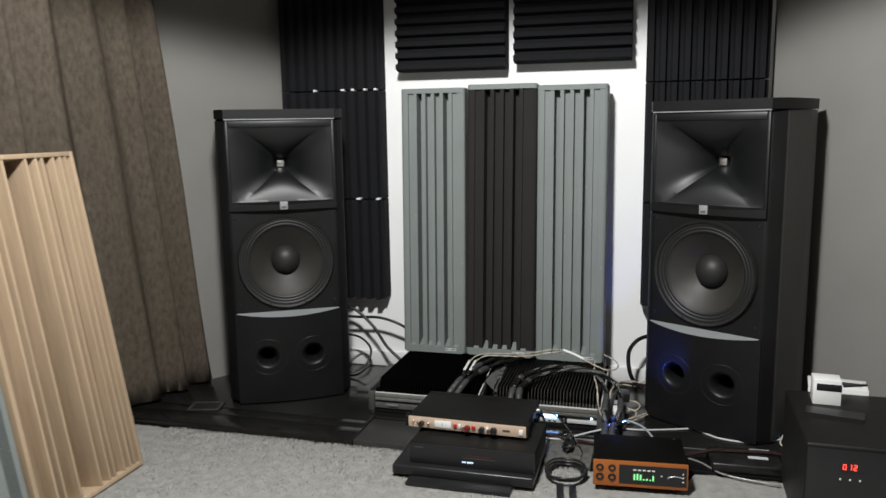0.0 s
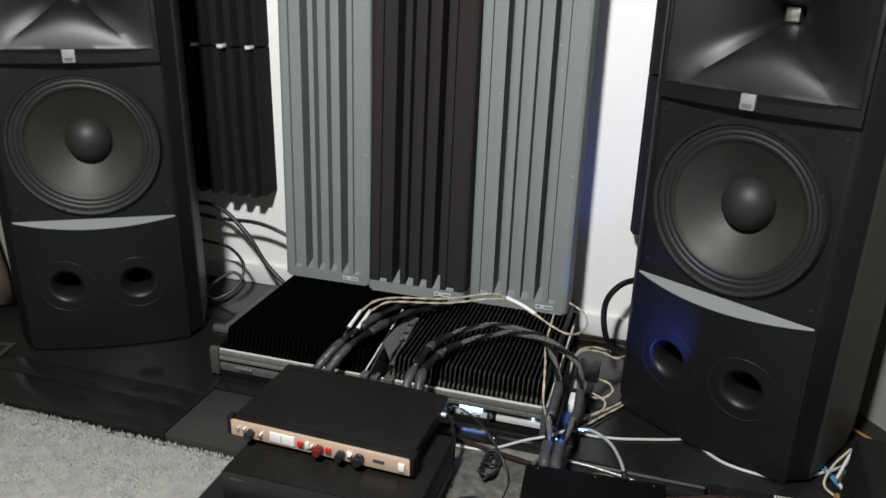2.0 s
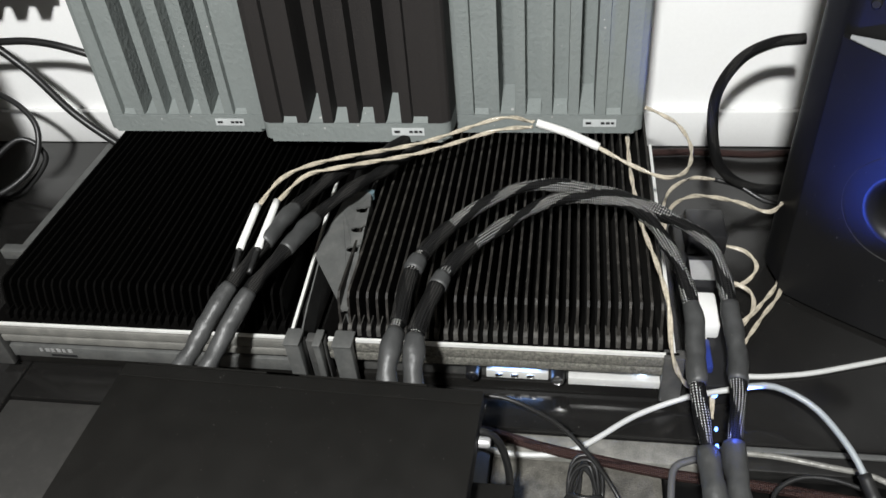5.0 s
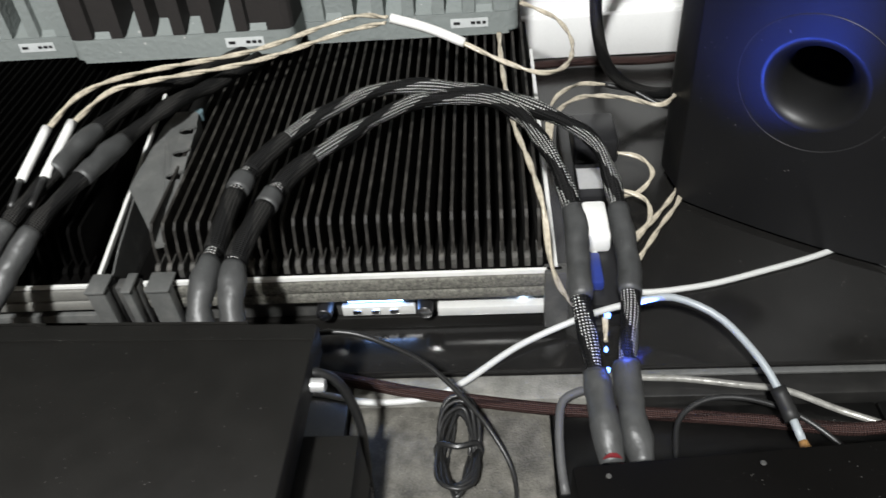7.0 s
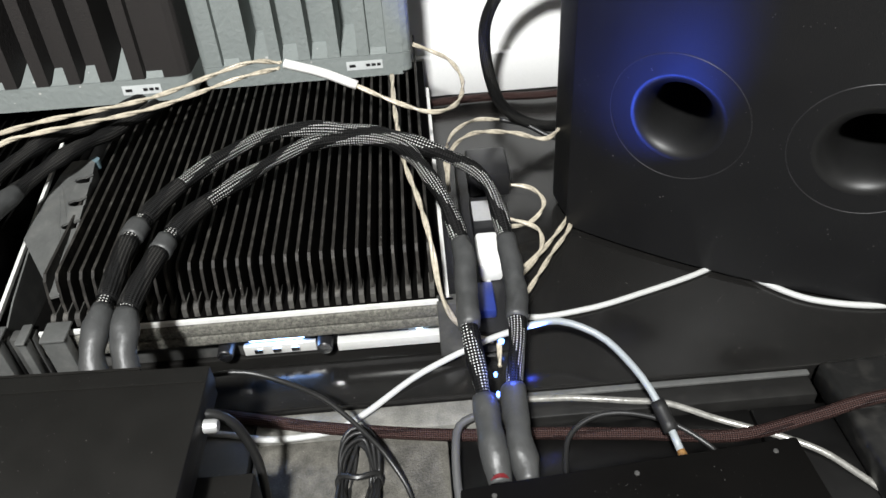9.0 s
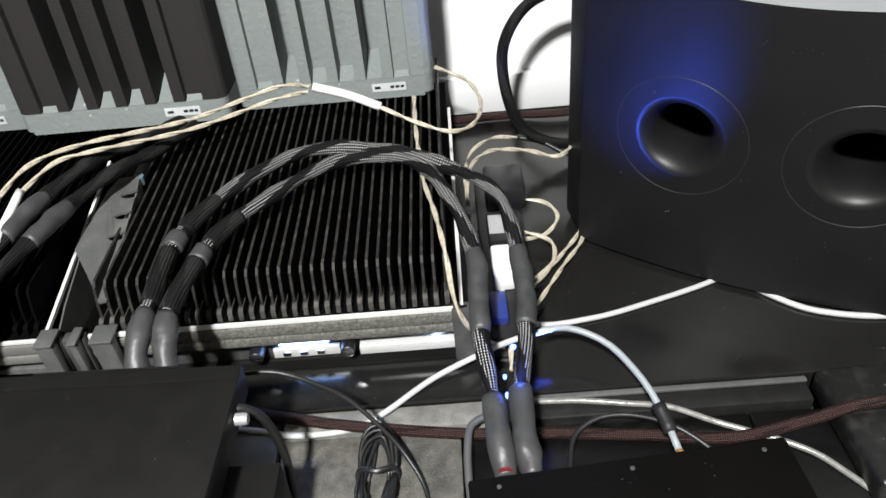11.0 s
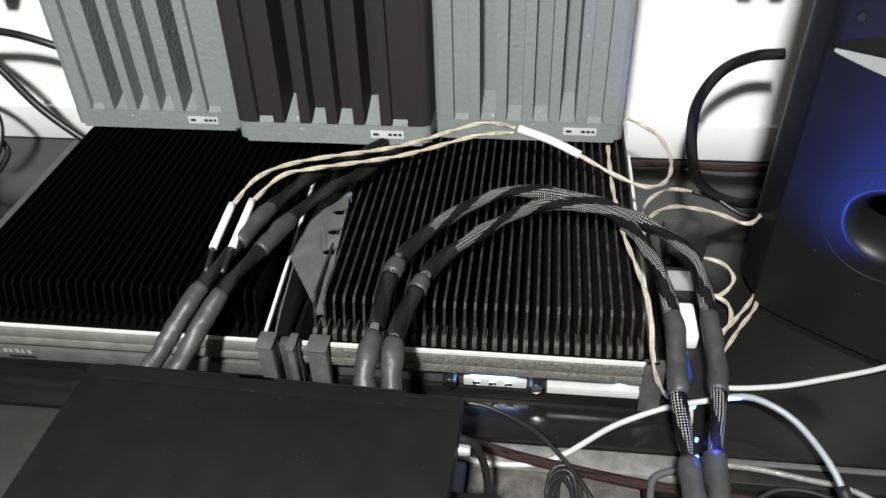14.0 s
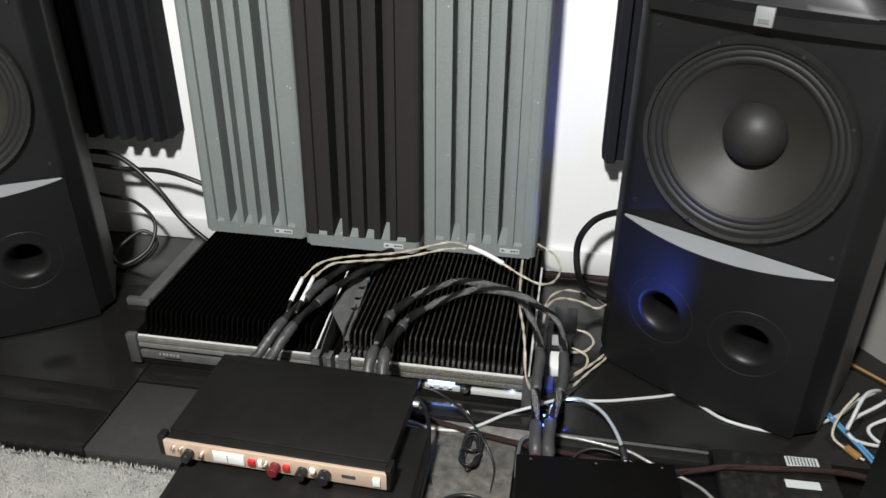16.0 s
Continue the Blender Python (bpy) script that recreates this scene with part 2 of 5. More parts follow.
M_braid = weave("black_silver_braid", (0.004, 0.004, 0.004), (0.62, 0.62, 0.6), 8, 1000.0, 0.62, rough=0.6, cut=0.56)
M_braid_dark = weave("black_nylon_braid", (0.004, 0.004, 0.004), (0.03, 0.029, 0.027), 9, 1400.0, 0.5, rough=0.65)
M_braid_brown = weave("brown_nylon_braid", (0.014, 0.0075, 0.007), (0.055, 0.03, 0.026), 9, 1300.0, 0.9)
M_brick = mat("dusty_black_adapter", (0.0075, 0.0075, 0.0072), 0.34, var=0.3, scale=25, bump=0.05, dust=0.05, specks=0.12, spec=0.55)
M_tan = mat("clear_tan_speaker_wire", (0.43, 0.385, 0.305), 0.22, var=0.28, scale=110, bump=0.05, bscale=220)
M_blue = mat("blue_cable", (0.08, 0.22, 0.38), 0.4, bump=0.02)
M_tip = mat("orange_plastic", (0.28, 0.15, 0.05), 0.45, bump=0.0)
M_cable_clear = mat("clear_silver_cable", (0.27, 0.265, 0.245), 0.3, metal=0.35, var=0.35, scale=80, bump=0.15, bscale=150)
M_cable_greyblack = mat("dull_grey_cable", (0.07, 0.07, 0.07), 0.5, bump=0.02)
M_bluetape = mat("blue_tape", (0.02, 0.035, 0.18), 0.35, bump=0.0)
M_bracket = mat("grey_sheet_metal", (0.095, 0.097, 0.094), 0.55, metal=0.2, var=0.2, scale=30, bump=0.05, dust=0.1)
M_teal = mat("teal_plastic", (0.10, 0.15, 0.17), 0.4, bump=0.0)
M_screen = glow("lit_display", (0.24, 0.45, 1.0), 11.0)
M_digit = glow("lit_digits", (0.6, 0.78, 1.0), 1.8)
M_pilot = glow("blue_white_pilot", (0.55, 0.75, 1.0), 9.0)
M_led = glow("blue_led", (0.1, 0.25, 1.0), 6.0)
M_reddigit = glow("red_digits", (1.0, 0.05, 0.03), 4.0)
M_meter = glow("green_meter", (0.25, 0.9, 0.3), 1.5)


# ---------------------------------------------------------------- mesh helpers
def finish(bm, name, material, smooth=0.0):
    bmesh.ops.recalc_face_normals(bm, faces=bm.faces)
    me = bpy.data.meshes.new(name)
    bm.to_mesh(me)
    bm.free()
    me.materials.append(material)
    if smooth:
        me.shade_smooth()
        me.set_sharp_from_angle(angle=radians(smooth))
    return me


def part(name, bm, material, parent=None, label="", smooth=40.0):
    ob = new(name, finish(bm, name, material, smooth))
    if parent is not None:
        ob.parent = parent
    if label:
        tagged(ob, label=label)
    return ob


def thing(name, m, label, category, group="", kind=""):
    ob = new(name)
    ob.empty_display_size = 0.05
    ob.matrix_world = m
    return tagged(ob, label, category, group, kind)


def solo(name, bm, material, label, category, group="", kind="", smooth=40.0, m=None):
    ob = new(name, finish(bm, name, material, smooth))
    if m is not None:
        ob.matrix_world = m
    return tagged(ob, label, category, group, kind)


def box(x0, x1, y0, y1, z0, z1, bevel=0.0, seg=2, bm=None):
    own = bmesh.new()
    bmesh.ops.create_cube(own, size=1.0, matrix=Matrix.LocRotScale(((x0 + x1) / 2, (y0 + y1) / 2, (z0 + z1) / 2), None, (abs(x1 - x0), abs(y1 - y0), abs(z1 - z0))))
    if bevel:
        bmesh.ops.bevel(own, geom=own.edges[:], offset=bevel, segments=seg, profile=0.5, affect="EDGES")
    if bm is None:
        return own
    me = bpy.data.meshes.new("tmp")
    own.to_mesh(me)
    own.free()
    bm.from_mesh(me)
    bpy.data.meshes.remove(me)
    return bm


def prism(outline, z0, z1, bm=None, axis="z"):
    """An outline of (a, b) pairs drawn out from z0 to z1 along an axis."""
    bm = bm or bmesh.new()
    put = {"z": lambda a, b, c: (a, b, c), "y": lambda a, b, c: (a, c, b), "x": lambda a, b, c: (c, a, b)}[axis]
    lo = [bm.verts.new(put(a, b, z0)) for a, b in outline]
    hi = [bm.verts.new(put(a, b, z1)) for a, b in outline]
    bm.faces.new(lo[::-1])
    bm.faces.new(hi)
    for i in range(len(lo)):
        j = (i + 1) % len(lo)
        bm.faces.new((lo[i], lo[j], hi[j], hi[i]))
    return bm


def lathe(profile, seg=48, bm=None, m=None):
    """(radius, depth) pairs turned about the y axis."""
    bm = bm or bmesh.new()
    rings = []
    for r, d in profile:
        if r < 1e-6:
            rings.append([bm.verts.new((0, d, 0))])
        else:
            rings.append([bm.verts.new((r * math.cos(2 * math.pi * i / seg), d, r * math.sin(2 * math.pi * i / seg))) for i in range(seg)])
    made = [v for ring in rings for v in ring]
    for a, b in zip(rings, rings[1:]):
        for i in range(seg):
            j = (i + 1) % seg
            if len(a) == 1 and len(b) > 1:
                bm.faces.new((a[0], b[j], b[i]))
            elif len(b) == 1 and len(a) > 1:
                bm.faces.new((a[i], a[j], b[0]))
            elif len(a) > 1:
                bm.faces.new((a[i], a[j], b[j], b[i]))
    if m is not None:
        bmesh.ops.transform(bm, matrix=m, verts=made)
    return bm


def spline(points, step=0.012):
    pts = [Vector(p) for p in points]
    pts = [pts[0] * 2 - pts[1]] + pts + [pts[-1] * 2 - pts[-2]]
    out = []
    for a, b, c, d in zip(pts, pts[1:], pts[2:], pts[3:]):
        k = max(2, int((c - b).length / step))
        for i in range(k):
            t = i / k
            out.append(0.5 * ((2 * b) + (c - a) * t + (2 * a - 5 * b + 4 * c - d) * t * t + (3 * b - a - 3 * c + d) * t ** 3))
    out.append(pts[-2])
    return out


def tube(points, radius, seg=8, bm=None, step=0.012, raw=False, lump=0.0, twist=0.0):
    """A tube along a smooth line; radius may be a function of the share of the way; lump roughens it, twist winds two lobes round it."""
    bm = bm or bmesh.new()
    uvl = bm.loops.layers.uv.verify()
    line = points if raw else spline(points, step)
    up = Vector((0.13, 0.21, 0.97)).normalized()
    rings, far = [], 0.0
    fars = []
    side = None
    for i, p in enumerate(line):
        way = (line[min(i + 1, len(line) - 1)] - line[max(i - 1, 0)]).normalized()
        side = way.cross(up) if side is None else side - way * side.dot(way)
        if side.length < 1e-5:
            side = way.cross(Vector((1, 0, 0)))
        side.normalize()
        other = way.cross(side)
        r = radius(i / (len(line) - 1)) if callable(radius) else radius
        if i:
            far += (p - line[i - 1]).length
        ring = []
        for k in range(seg):
            a = 2 * math.pi * k / seg
            out = side * math.cos(a) + other * math.sin(a)
            swell = 1 + twist * math.cos(2 * a - far * 85) + (lump * noise.noise((p + out * r) * 62) if lump else 0)
            ring.append(bm.verts.new(p + out * r * swell))
        rings.append(ring)
        fars.append(far)
    for i, (a, b) in enumerate(zip(rings, rings[1:])):
        for k in range(seg):
            j = (k + 1) % seg
            f = bm.faces.new((a[k], a[j], b[j], b[k]))
            for lp, (uu, vv) in zip(f.loops, ((k, i), (k + 1, i), (k + 1, i + 1), (k, i + 1))):
                lp[uvl].uv = (uu / seg, fars[vv])
    bm.faces.new(rings[0][::-1])
    bm.faces.new(rings[-1])
    return bm


def carve(ob, cutters):
    """Cuts closed shapes out of a mesh object for good."""
    body = bmesh.new()
    body.from_mesh(ob.data)
    bmesh.ops.triangulate(body, faces=[f for f in body.faces if len(f.verts) > 4])
    bmesh.ops.recalc_face_normals(body, faces=body.faces)
    if body.calc_volume(signed=True) < 0:
        bmesh.ops.reverse_faces(body, faces=body.faces)
    body.to_mesh(ob.data)
    body.free()
    for c in cutters:
        me = bpy.data.meshes.new("cut")
        bmesh.ops.recalc_face_normals(c, faces=c.faces)
        if c.calc_volume(signed=True) < 0:
            bmesh.ops.reverse_faces(c, faces=c.faces)
        c.to_mesh(me)
        c.free()
        tool = new("cut", me)
        tool.parent = ob.parent
        mod = ob.modifiers.new("cut", "BOOLEAN")
        mod.operation, mod.object, mod.solver = "DIFFERENCE", tool, "EXACT"
        bpy.context.view_layer.update()
        made = bpy.data.meshes.new_from_object(ob.evaluated_get(bpy.context.evaluated_depsgraph_get()))
        ob.modifiers.clear()
        old, ob.data = ob.data, made
        made.name = old.name
        bpy.data.meshes.remove(old)
        bpy.data.objects.remove(tool)
        bpy.data.meshes.remove(me)
    ob.data.shade_smooth()
    ob.data.set_sharp_from_angle(angle=radians(35))
    return ob


# ---------------------------------------------------------------- room
def wall(name, a, b, z0, z1, thick, material, label):
    """A wall whose inner face runs from a to b (room on the left hand), thickness outwards."""
    a, b = Vector(a), Vector(b)
    d = (b - a).normalized()
    out = Vector((d.y, -d.x)) * thick
    return solo(name, prism([a, b, b + out, a + out], z0, z1), material, label, "wall", kind="structure")


H = 2.6
YW = 3.46
wall("wall_north", (0.625, YW), (-1.63, YW), 0, H, 0.15, M_white, "white painted wall behind the speakers")
wall("wall_northwest", (-1.63, YW), (-2.07, 2.78), 0, H, 0.15, M_grey_wall, "grey cloth-covered slanted corner wall")
wall("wall_west", (-2.07, 2.78), (-2.07, -3.0), 0, H, 0.15, M_grey_wall, "grey wall behind the brown curtain")
wall("wall_south", (-2.07, -3.0), (1.6, -3.0), 0, H, 0.15, M_grey_wall, "plain grey wall that closes the room")
wall("wall_east", (1.6, -3.0), (1.6, 2.05), 0, H, 0.15, M_grey_wall, "plain grey wall beside the listening area")
wall("wall_northeast", (1.6, 2.05), (0.625, YW), 0, H, 0.15, M_grey_wall, "grey cloth-covered slanted corner wall")
solo("ceiling", box(-2.3, 1.8, -3.2, 3.6, H, H + 0.12), M_ceiling, "plain dim grey-brown ceiling", "ceiling", kind="structure")
solo("floor", box(-2.07, 1.6, -3.0, YW, -0.1, 0.0), M_ledge, "dark subfloor under carpet and platform", "floor", kind="structure")
solo("baseboard", box(-1.62, 0.615, YW - 0.016, YW - 0.0005, PZ, PZ + 0.075, 0.004), M_trim, "white painted skirting board along the wall", "skirting", kind="structure")

# carpet with a rough pile surface
def carpet():
    bm = bmesh.new()
    nx, ny = 330, 260
    x0, x1, y0, y1 = -2.06, 1.59, -2.99, 2.53
    grid = []
    for j in range(ny + 1):
        row = []
        for i in range(nx + 1):
            x = x0 + (x1 - x0) * i / nx
            y = y0 + (y1 + 0.066 * min(1, max(0, (x - 0.305) / 0.02)) - y0) * (j / ny) ** 0.5
            z = CZ - 0.006 + 0.004 * noise.noise(Vector((x * 90, y * 90, 0))) + 0.002 * noise.noise(Vector((x * 9, y * 9, 3)))
            yy = y + (0.012 * noise.noise(Vector((x * 25, 0, 7))) if j == ny else 0)
            row.append(bm.verts.new((x, yy, z)))
        grid.append(row)
    for j in range(ny):
        for i in range(nx):
            bm.faces.new((grid[j][i], grid[j][i + 1], grid[j + 1][i + 1], grid[j + 1][i]))
    edge = grid[-1]
    low = [bm.verts.new((v.co.x, v.co.y, 0)) for v in edge]
    for i in range(nx):
        bm.faces.new((edge[i], low[i], low[i + 1], edge[i + 1]))
    return solo("carpet", bm, M_carpet, "light grey short-pile carpet in front of the platform", "carpet", kind="structure", smooth=180)


carpet()

def carpet_pile():
    rng = random.Random(11)
    bm = bmesh.new()
    for _ in range(60000):
        x, y = rng.uniform(-1.75, -0.05), 2.535 - 1.5 * rng.random() ** 1.6
        h = CZ - 0.009 + 0.004 * noise.noise(Vector((x * 9, y * 9, 3)))
        a, lean, tall, wide = rng.uniform(0, 6.283), rng.uniform(0.002, 0.009), rng.uniform(0.005, 0.0105), rng.uniform(0.0012, 0.0026)
        ca, sa = math.cos(a), math.sin(a)
        bm.faces.new([bm.verts.new(p) for p in ((x - sa * wide, y + ca * wide, h), (x + sa * wide, y - ca * wide, h), (x + ca * lean, y + sa * lean, h + tall))])
    return solo("carpet_pile", bm, M_pile, "short grey tufts of carpet pile", "carpet", kind="stuff")


carpet_pile()

# platform: glossy black boards
platform = thing("platform", pose(0, 0, 0), "low platform of glossy black boards under the speakers", "platform", kind="structure")
part("board", box(-2.06, -0.943, 2.733, YW - 0.001, 0.001, PZ, 0.003), M_board, platform)
part("board", box(-2.06, -0.943, 2.545, 2.6585, 0.001, PZ - 0.001, 0.003), M_board, platform)
part("board", box(-2.06, -0.943, 2.660, 2.7315, 0.001, PZ - 0.0005, 0.002), M_board, platform)
part("board", box(-0.941, 1.2, 2.772, YW - 0.001, 0.001, PZ, 0.003), M_board, platform)
part("board", box(-0.941, -0.24, 2.545, 2.770, 0.001, PZ - 0.004, 0.003), M_ledge, platform, "dusty worn black board")
part("edge_strip", box(-0.238, 0.052, 2.738, 2.7705, 0.001, PZ - 0.006, 0.003), M_edge, platform, "dusty grey edge strip")
part("edge_strip", box(0.0535, 0.375, 2.738, 2.7705, 0.001, PZ - 0.007, 0.003), M_darkedge, platform, "dull black edge strip with shadow in its colour")
part("edge_trim", box(0.0535, 0.375, 2.7630, 2.7704, PZ - 0.0068, PZ - 0.003, 0.001), M_bracket, platform, "thin dull metal edge trim")
part("board", box(-0.238, -0.03, 2.545, 2.7365, 0.001, PZ - 0.012, 0.003), M_dustledge, platform, "dusty grey board")
part("board", box(-0.028, 0.30, 2.545, 2.7365, 0.001, PZ - 0.02, 0.003), M_lowboard, platform, "dusty lower black board with shadow in its colour")
part("board", box(0.3015, 1.2, 2.612, 2.7365, 0.001, PZ - 0.02, 0.003), M_lowboard, platform, "dusty lower black board with shadow in its colour")


# ---------------------------------------------------------------- loudspeakers
SW, SH, SD = 0.458, 1.252, 0.385       # cabinet width, height and depth


def loudspeaker(m, label):
    sp = thing("loudspeaker", m, label, "loudspeaker", "pair of tall loudspeakers")
    h = SW / 2
    # cabinet narrows a little to the back, with rounded front edges
    bm = bmesh.new()
    prism([(-h + 0.003, 0.012), (h - 0.003, 0.012), (h + 0.037, 0.06), (h + 0.037, 0.27), (h + 0.022, SD), (-h - 0.022, SD), (-h - 0.037, 0.27), (-h - 0.037, 0.06)], -0.014, SH - 0.04, bm)
    bmesh.ops.bevel(bm, geom=bm.edges[:], offset=0.011, segments=3, profile=0.5, affect="EDGES")
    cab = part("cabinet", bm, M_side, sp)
    cone_at = Matrix.Translation((0, 0, 0.605))
    carve(cab, [box(-0.213, 0.213, -0.05, 0.23, 0.865, 1.178), lathe([(0, -0.1), (0.189, -0.1), (0.189, 0.2), (0, 0.2)], 64, m=cone_at)]
          + [lathe([(0, -0.1), (0.063, -0.1), (0.063, 0.2), (0, 0.2)], 32, m=Matrix.Translation((x, 0, 0.192))) for x in (-0.098, 0.098)])
    # top cap
    part("top_cap", prism([(-h, -0.002), (h, -0.002), (h + 0.038, 0.055), (h + 0.038, 0.27), (h + 0.022, SD), (-h - 0.022, SD), (-h - 0.038, 0.27), (-h - 0.038, 0.055)], SH - 0.038, SH), M_cab, sp)
    part("trim_line", box(-h + 0.002, h - 0.002, -0.0035, 0.02, SH - 0.043, SH - 0.039), M_silver, sp, "thin silver trim line")

    # waveguide: four flares that meet along the diagonals
    bm = bmesh.new()
    nk, ns = 28, 24
    for side in range(4):
        rows = []
        for j in range(nk + 2):
            k = min(1.0, 0.05 + 0.95 * j / nk)
            e = 0.052 * (1 - k) + 0.062 * (1 - k) ** 2 + 0.085 * (1 - k) ** 6 + 0.004
            ac = 0.80 * k ** 1.25 + 0.015
            row = []
            for i in range(ns + 1):
                s = 2 * i / ns - 1
                if j == nk + 1:
                    x, z = 0.2135, 0.157
                    x, z = ((0.815 * x * s, -z), (x, z * s), (-0.815 * x * s, z), (-x, -z * s))[side]
                    row.append(bm.verts.new((x, 0.0025, 1.0215 + z)))
                    continue
                if side in (0, 2):
                    x, z = 0.212 * ac * s, 0.155 * k * (1 - 0.2 * (1 - s * s) * math.sin(math.pi * k ** 1.3))
                    x, z = (x, -z) if side == 0 else (-x, z)
                else:
                    x, z = 0.212 * (ac + (k - ac) * (1 - abs(s) ** 7)), 0.155 * k * s
                    x, z = (x, z) if side == 1 else (-x, -z)
                row.append(bm.verts.new((x, e, 1.0215 + z)))
            rows.append(row)
        for p, q in zip(rows, rows[1:]):
            for i in range(ns):
                bm.faces.new((p[i], p[i + 1], q[i + 1], q[i]))
    bmesh.ops.remove_doubles(bm, verts=bm.verts, dist=0.0004)
    part("waveguide", bm, M_horn, sp, "satin black waveguide with four flares", smooth=25)
    # face around the waveguide, its lower lip bowed forwards
    bm = bmesh.new()
    box(-h + 0.004, -0.213, 0, 0.013, 0.832, 1.205, 0.003, bm=bm)
    box(0.213, h - 0.004, 0, 0.013, 0.832, 1.205, 0.003, bm=bm)
    box(-0.2128, 0.2128, 0, 0.013, 1.178, 1.205, 0.003, bm=bm)
    part("horn_frame", bm, M_horn, sp)
    outline = [(-h + 0.004, 0.012)] + [(x, -0.014 * (1 - (x / h) ** 2)) for x in np.linspace(-h + 0.004, h - 0.004, 25)] + [(h - 0.004, 0.012)]
    bm = prism(outline, 0.830, 0.8640)
    for v in bm.verts:
        if v.co.z > 0.86 and v.co.y < 0:
            v.co.z += v.co.y * 0.8
    part("lower_lip", bm, M_cab, sp)
    part("throat", box(-0.017, 0.017, 0.128, 0.172, 1.0045, 1.0385, 0.005), M_chrome, sp, "pale metal horn throat")
    badge = part("badge", box(-0.0165, 0.0165, -0.0215, -0.012, 0.832, 0.866, 0.002), M_silver, sp, "small square silver badge")
    part("badge_mark", box(-0.010, 0.010, -0.0228, -0.0214, 0.838, 0.846), M_chrome, badge)

    # woofer
    ring = lathe([(0.204, 0.014), (0.204, 0.001), (0.2, -0.004), (0.200, -0.005), (0.192, -0.002), (0.190, 0.014)], 72, m=cone_at)
    woofer = part("woofer", ring, M_rubber, sp, "large black woofer with a domed cap")
    prof = [(0.191, 0.004)]
    for i in range(1, 25):
        s = i / 24
        prof.append((0.191 - 0.037 * s, 0.006 + 0.006 * s - 0.0022 * abs(math.sin(s * 3 * math.pi)) - 0.001))
    part("surround", lathe(prof, 72, m=cone_at), M_rubber, woofer, "ribbed rubber surround")
    prof = [(0.154, 0.012)]
    for i in range(1, 29):
        s = i / 28
        r = 0.154 - 0.094 * s
        prof.append((r, 0.012 + 0.066 * s ** 0.9 + (0.0003 * math.sin(s * 70) if 0.35 < s < 0.95 else 0)))
    part("cone", lathe(prof, 72, m=cone_at), M_cone, woofer, "dark grey ribbed paper cone")
    prof = [(0.063 * math.cos(a), 0.076 - 0.054 * math.sin(a)) for a in np.linspace(0, math.pi / 2, 12)]
    prof[-1] = (0, prof[-1][1])
    part("dust_cap", lathe(prof, 48, m=cone_at), M_cap, woofer)
    for i in range(8):
        a = math.pi / 8 + i * math.pi / 4
        part("bolt", lathe([(0, -0.0065), (0.004, -0.006), (0.0045, -0.003)], 10, m=cone_at @ Matrix.Translation((0.198 * math.cos(a), 0, 0.198 * math.sin(a)))), M_rubber, woofer)
    for x in (-0.203, 0.203):
        for z in (0.425, 0.80):
            part("grille_socket", lathe([(0, 0.009), (0.0045, 0.009), (0.006, 0.0115)], 12, m=Matrix.Translation((x, 0, z))), M_plastic, sp)

    # lower front bowed forwards, with a silver crescent on its upper ledge
    bow = lambda x: 0.008 - 0.044 * (1 - (x / h) ** 2)
    taper = lambda x: 0.003 + 0.021 * (1 - (x / h) ** 2)
    xs = list(np.linspace(-h + 0.002, h - 0.002, 33))
    bm = bmesh.new()
    prism([(-h + 0.002, 0.03)] + [(x, bow(x)) for x in xs] + [(h - 0.002, 0.03)], -0.017, 0.366, bm)
    for v in bm.verts:
        if v.co.y < 0.02 and v.co.z < 0.1:
            v.co.y += taper(v.co.x)
        elif v.co.z > 0.3:
            v.co.z = 0.384 - 0.016 * (1 - (v.co.x / h) ** 2)
    low = part("lower_front", bm, M_cab, sp)
    carve(low, [lathe([(0, -0.1), (0.0550, -0.1), (0.0550, 0.1), (0, 0.1)], 40, m=Matrix.Translation((x, 0, 0.192))) for x in (-0.098, 0.098)])
    bm = bmesh.new()
    top, front = [], []
    for x in xs:
        q = x * 0.965
        top.append(bm.verts.new((q, 0.0085, 0.3868)))
        front.append(bm.verts.new((q, bow(q) + 0.0008, 0.3852 - 0.016 * (1 - (q / h) ** 2))))
    back = [bm.verts.new((v.co.x, 0.0125, 0.37)) for v in top]
    for i in range(len(xs) - 1):
        bm.faces.new((top[i], top[i + 1], front[i + 1], front[i]))
        bm.faces.new((back[i], back[i + 1], top[i + 1], top[i]))
    part("ledge", bm, M_silver, sp, "silver crescent ledge")
    def front_y(x, z):
        return bow(x) + taper(x) * (1 - (z + 0.017) / (0.401 - 0.016 * (1 - (x / h) ** 2)))

    def seated(bm):
        for v in bm.verts:
            v.co.y += front_y(v.co.x, v.co.z)
        return bm

    for x in (-0.098, 0.098):
        at = Matrix.Translation((x, 0, 0.192))
        prof = [(0.0565, 0.0030), (0.0552, 0.0002)] + [(0.0305 + 0.0247 * (1 - math.sin(a)), 0.058 * (1 - math.cos(a)) + 0.0002) for a in np.linspace(0.03, 1.42, 20)]
        prof += [(0.0302, 0.07), (0.0298, 0.1), (0.0295, 0.16), (0, 0.162)]
        port = part("port", seated(lathe(prof, 48, m=at)), M_port, sp, "flared round bass port")
        part("groove_line", seated(lathe([(0.0804, 0.003), (0.0802, -0.0003), (0.0796, -0.0007), (0.0790, -0.0003), (0.0788, 0.003)], 64, m=at)), M_groove, port)
    for x in (-0.18, 0.18):
        for y in (0.06, SD - 0.05):
            part("foot", lathe([(0, 0), (0.02, 0), (0.02, 0.028), (0, 0.028)], 16, m=Matrix.Translation((x, y, -0.024)) @ pose(0, 0, 0, 90) ), M_rubber, sp)
